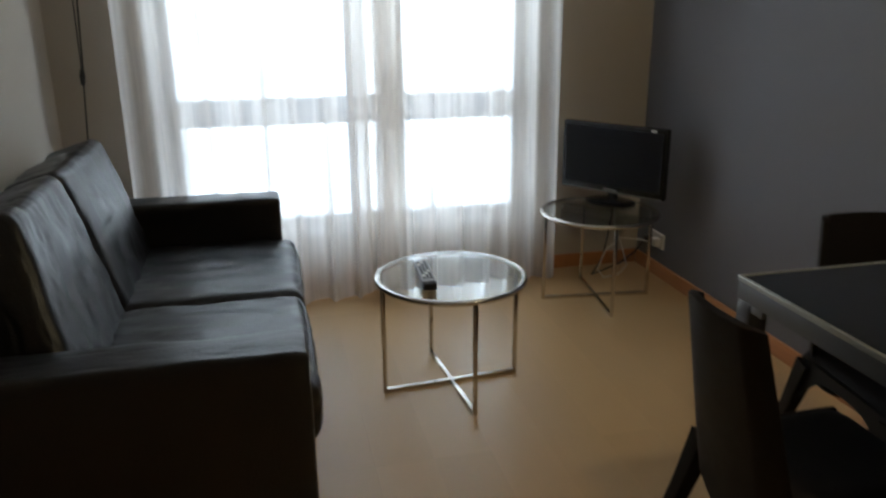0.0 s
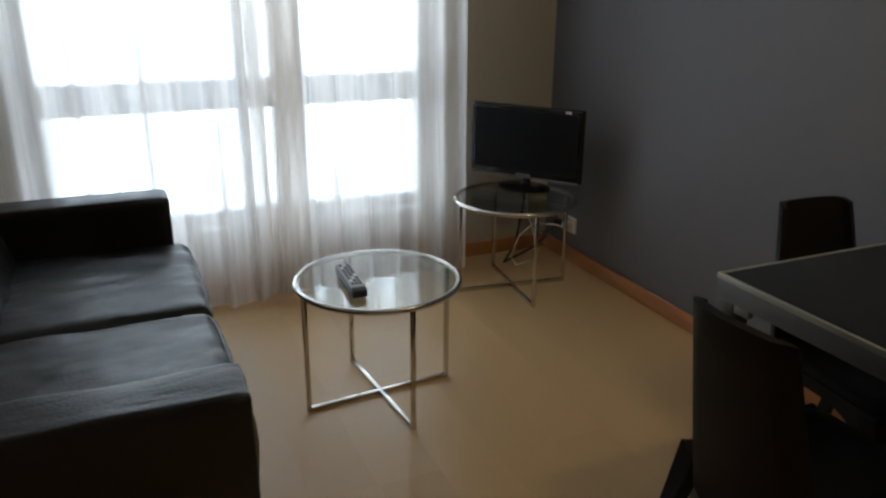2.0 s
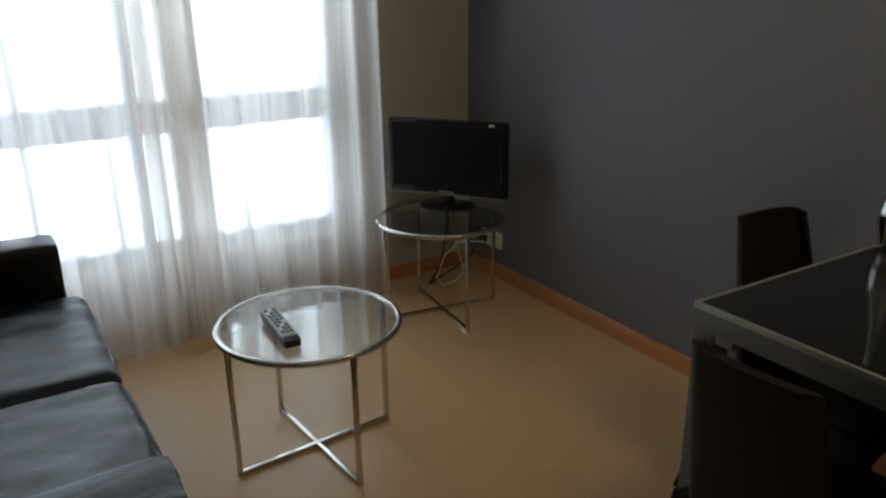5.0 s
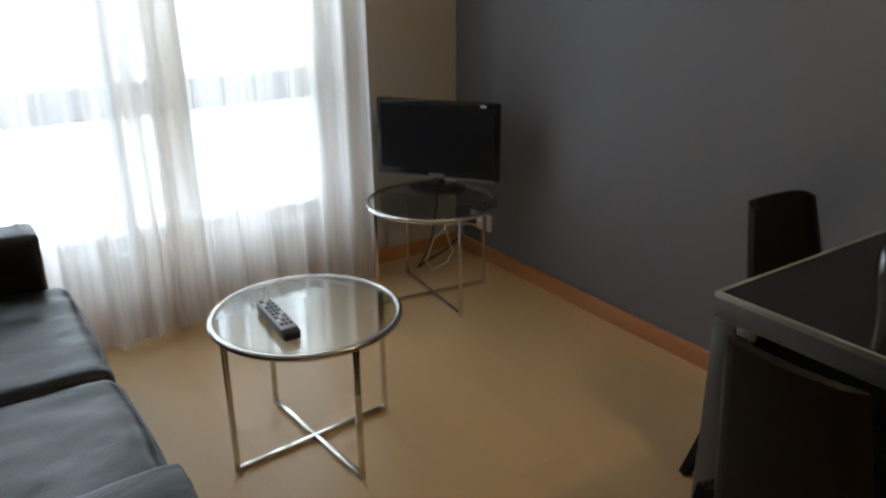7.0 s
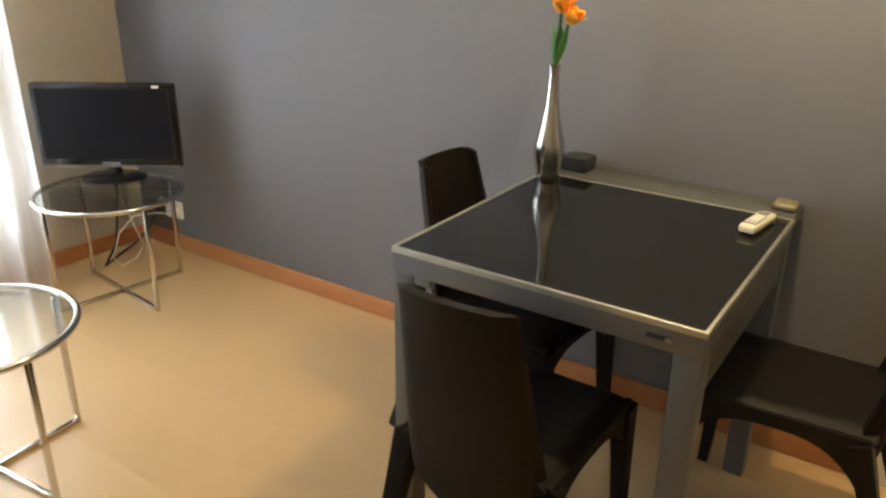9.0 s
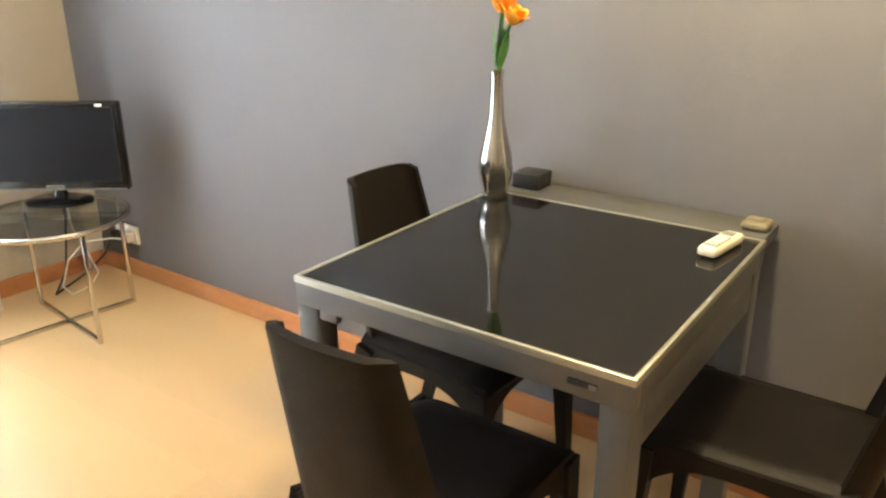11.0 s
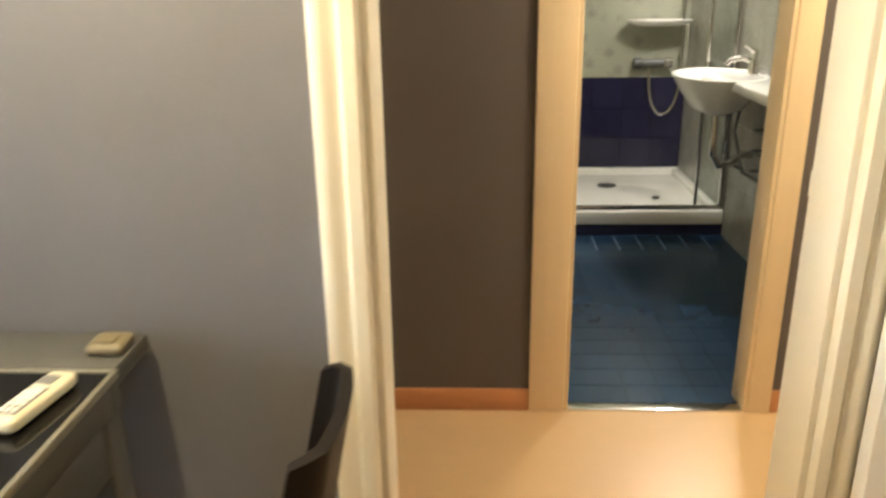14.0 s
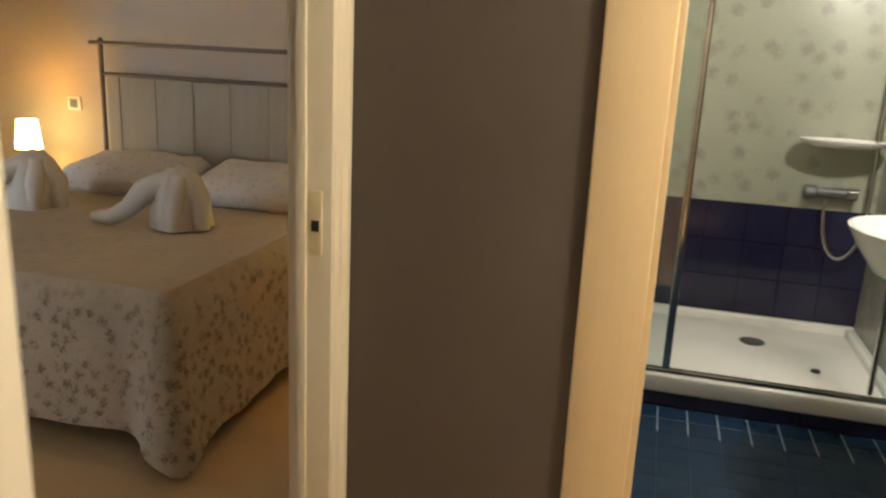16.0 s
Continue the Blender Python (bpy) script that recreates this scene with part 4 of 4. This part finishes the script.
def folded_towel(m):
    """A towel folded into a hunched standing shape with a drooping end."""
    t = thing("folded_towel", "white towel folded into a hunched figure on the bed", "towel", m, "towels on the bed")
    bm = lathe([(0.0, 0.215), (0.05, 0.205), (0.085, 0.17), (0.105, 0.11), (0.115, 0.05), (0.12, 0.0), (0, 0.0)], 28, 1.0, 0.85)
    for v in bm.verts:
        a = math.atan2(v.co.y, v.co.x)
        f = 1 + 0.10 * math.sin(4 * a + 6 * v.co.z) * (1 - v.co.z / 0.22)
        w = 1 + 0.16 * noise.noise(v.co * 22)
        v.co.x, v.co.y, v.co.z = v.co.x * f * w, v.co.y * f * w, v.co.z * (1 + 0.06 * math.sin(3 * a))
    part("fold", bm, TOWEL, t, smooth=80)
    part("rolled_end", tube([(-0.02, 0.02, 0.16), (-0.07, 0.10, 0.13), (-0.09, 0.16, 0.06), (-0.10, 0.22, 0.03), (-0.10, 0.30, 0.022)], [0.05, 0.045, 0.035, 0.03, 0.02], 12), TOWEL, t, smooth=80)
    part("fold", tube([(-0.09, -0.03, 0.0), (-0.085, -0.03, 0.10), (-0.03, -0.02, 0.17)], [0.03, 0.04, 0.04], 10), TOWEL, t, smooth=80)
    part("fold", tube([(-0.03, -0.10, 0.0), (-0.03, -0.095, 0.10), (-0.01, -0.04, 0.17)], [0.03, 0.04, 0.04], 10), TOWEL, t, smooth=80)
    return t


towel = folded_towel(pose(5.60, 2.66, 0.566) @ Matrix.Scale(1.2, 4))
copy_thing(towel, pose(5.66, 3.48, 0.566, 0, 0, 20))

for y0, y1, ly in ((1.66, 2.04, 1.86), (3.94, 4.34, 4.13)):
    ns = thing("nightstand", "dark red wooden nightstand beside the bed", "nightstand", None, "nightstands")
    part("body", boxes((6.16, 6.57, y0, y1, 0.06, 0.49), bevel=0.004), DARK_WOOD, ns)
    part("top", boxes((6.14, 6.58, y0 - 0.015, y1 + 0.015, 0.49, 0.515), bevel=0.004), DARK_WOOD, ns)
    drawer = part("drawer", boxes((6.145, 6.16, y0 + 0.02, y1 - 0.02, 0.30, 0.47), bevel=0.003), DARK_WOOD, ns)
    part("knob", tube([(6.125, (y0 + y1) / 2, 0.385), (6.145, (y0 + y1) / 2, 0.385)], [0.012, 0.008], 12), BRUSHED, drawer)
    for x in (6.20, 6.53):
        for y in (y0 + 0.04, y1 - 0.04):
            part("leg", boxes((x - 0.02, x + 0.02, y - 0.02, y + 0.02, 0, 0.06)), DARK_WOOD, ns)
    tl = thing("table_lamp", "small glowing yellow bedside lamp", "lamp", pose(6.32, ly, 0.516), "bedside lamps")
    part("foot", lathe([(0, 0), (0.055, 0), (0.05, 0.012), (0.014, 0.02), (0.012, 0.21), (0, 0.21)], 20), BRUSHED, tl)
    part("shade", lathe([(0.072, 0.20), (0.054, 0.36)], 28), SHADE, tl, "glowing yellow shade")
outlet = thing("wall_switch", "white switch plate on the bedroom wall", "switch")
part("plate", boxes((6.588, 6.6, 3.99, 4.08, 0.92, 1.0), bevel=0.003), WHITE_PLASTIC, outlet)
part("rocker", boxes((6.583, 6.588, 4.01, 4.06, 0.935, 0.985), bevel=0.002), GREY_PLASTIC, outlet)

# ---- floor planks and tiles ----
floor = tagged(new("floor"), "pale oak laminate floor boards", "floor", "", "structure")


def plank_mesh(w, l):
    bm = bmesh.new()
    add_box(bm, 0, w, 0, l, -0.012, 0)
    for v in bm.verts:
        if v.co.z > -0.001:
            v.co.x += 0.00012 if v.co.x < w / 2 else -0.00012
            v.co.y += 0.00012 if v.co.y < l / 2 else -0.00012
    me = bpy.data.meshes.new("plank")
    bm.to_mesh(me)
    bm.free()
    me.materials.append(LAMINATE)
    return me


def lay(x0, x1, y0, y1, w, l, seed):
    rng = random.Random(seed)
    cache = {}
    cols = int(math.ceil((x1 - x0) / w))
    for c in range(cols):
        xa = x0 + c * w
        wd = min(w, x1 - xa)
        y = y0 - rng.choice((0.0, 0.3, 0.6, 0.9))
        while y < y1:
            a, b = max(y, y0), min(y + l, y1)
            y += l
            if b - a < 0.02 or wd < 0.005:
                continue
            key = (round(wd, 3), round(b - a, 3))
            if key not in cache:
                cache[key] = plank_mesh(*key)
            ob = new("plank", cache[key])
            ob.location = (xa, a, 0)
            ob.parent = floor


lay(0.115, 3.12, -1.5, 4.39, 0.193, 1.28, 1)
lay(3.12, HX + 0.02, -0.9, 4.75, 0.193, 1.28, 2)
lay(HX + 0.02, 6.6, HY + 0.07, 4.75, 0.193, 1.28, 3)

# glint along the tray put into the joint colour, on two tile rows only
tile_strip = structure("tile_strip", boxes((TX - 0.235, TX - 0.004, BY0, BY1, -0.0039, -0.0018)), GLINT_GROUT, "grout strip along the shower tray, coloured pale for the glint in its joints", "floor")
bath_floor = structure("bathroom_floor", boxes((HX + 0.02, TX, BY0, BY1, -0.012, -0.004)), GROUT, "blue tiled bathroom floor with glinting joints painted pale near the tray", "floor")


def tile_mesh(name, w, d, h, mat, axis, chamfer=0.003):
    bm = bmesh.new()
    add_box(bm, -w / 2, w / 2, -d / 2, d / 2, 0, h)
    for v in bm.verts:
        if v.co.z > h / 2:
            v.co.x *= 1 - chamfer / w
            v.co.y *= 1 - chamfer / d
    if axis == "x":
        bmesh.ops.transform(bm, matrix=Matrix.Rotation(radians(-90), 4, "Y"), verts=bm.verts)
    me = bpy.data.meshes.new(name)
    bm.to_mesh(me)
    bm.free()
    me.materials.append(mat)
    return me


P = 0.114
me = tile_mesh("tile", P - 0.0014, P - 0.0014, 0.0052, FLOOR_TILE, "z", 0.0006)
# smaller tiles by the tray, so the glint-coloured strip shows between them
edge = tile_mesh("tile", P - 0.006, P - 0.006, 0.0052, FLOOR_TILE, "z", 0.0008)
for i in range(15):
    for j in range(10):
        ob = new("tile", edge if i < 2 else me)
        ob.location = (TX - 0.06 - i * P, BY0 + 0.058 + j * P, -0.005)
        ob.parent = bath_floor

dado = structure("blue_tile_dado", boxes((6.742, 6.75, BY0 + 0.001, BY1 - 0.001, 0.135, 0.70)), BLUE_TILE, "navy glazed tile band above the shower tray", "tile band")
me = tile_mesh("tile", 0.183, 0.187, 0.006, BLUE_TILE, "x")
for i in range(6):
    for j in range(3):
        ob = new("tile", me)
        ob.location = (6.742, BY0 + 0.096 + i * 0.1895, 0.232 + j * 0.186)
        ob.parent = dado
plinth = structure("tray_plinth", boxes((TX + 0.008, TX + 0.05, BY0 + 0.002, BY1 - 0.002, 0, 0.055)), BLUE_TILE, "navy tiled plinth under the shower tray", "tile band")
me = tile_mesh("tile", 0.052, 0.187, 0.006, BLUE_TILE, "x")
for i in range(6):
    ob = new("tile", me)
    ob.location = (TX + 0.008, BY0 + 0.096 + i * 0.1895, 0.0275)
    ob.parent = plinth

south_wall = bpy.data.objects["wall_bathroom_south"]
south_joint = structure("tile_bed", boxes((HX + 0.09, TX - 0.002, -0.34, -0.3388, 0.0, 1.2)), JOINT, "pale joints between the marbled wall tiles", "tile joint")
me = tile_mesh("tile", 0.296, 0.396, 0.004, STONE_TILE, "x", 0.001)
me.transform(Matrix.Rotation(radians(-90), 4, "Z"))
for i in range(4):
    for j in range(4):
        ob = new("tile", me)
        ob.location = (TX - 0.202 - i * 0.4, -0.3388, 0.15 + j * 0.30)
        ob.parent = south_wall
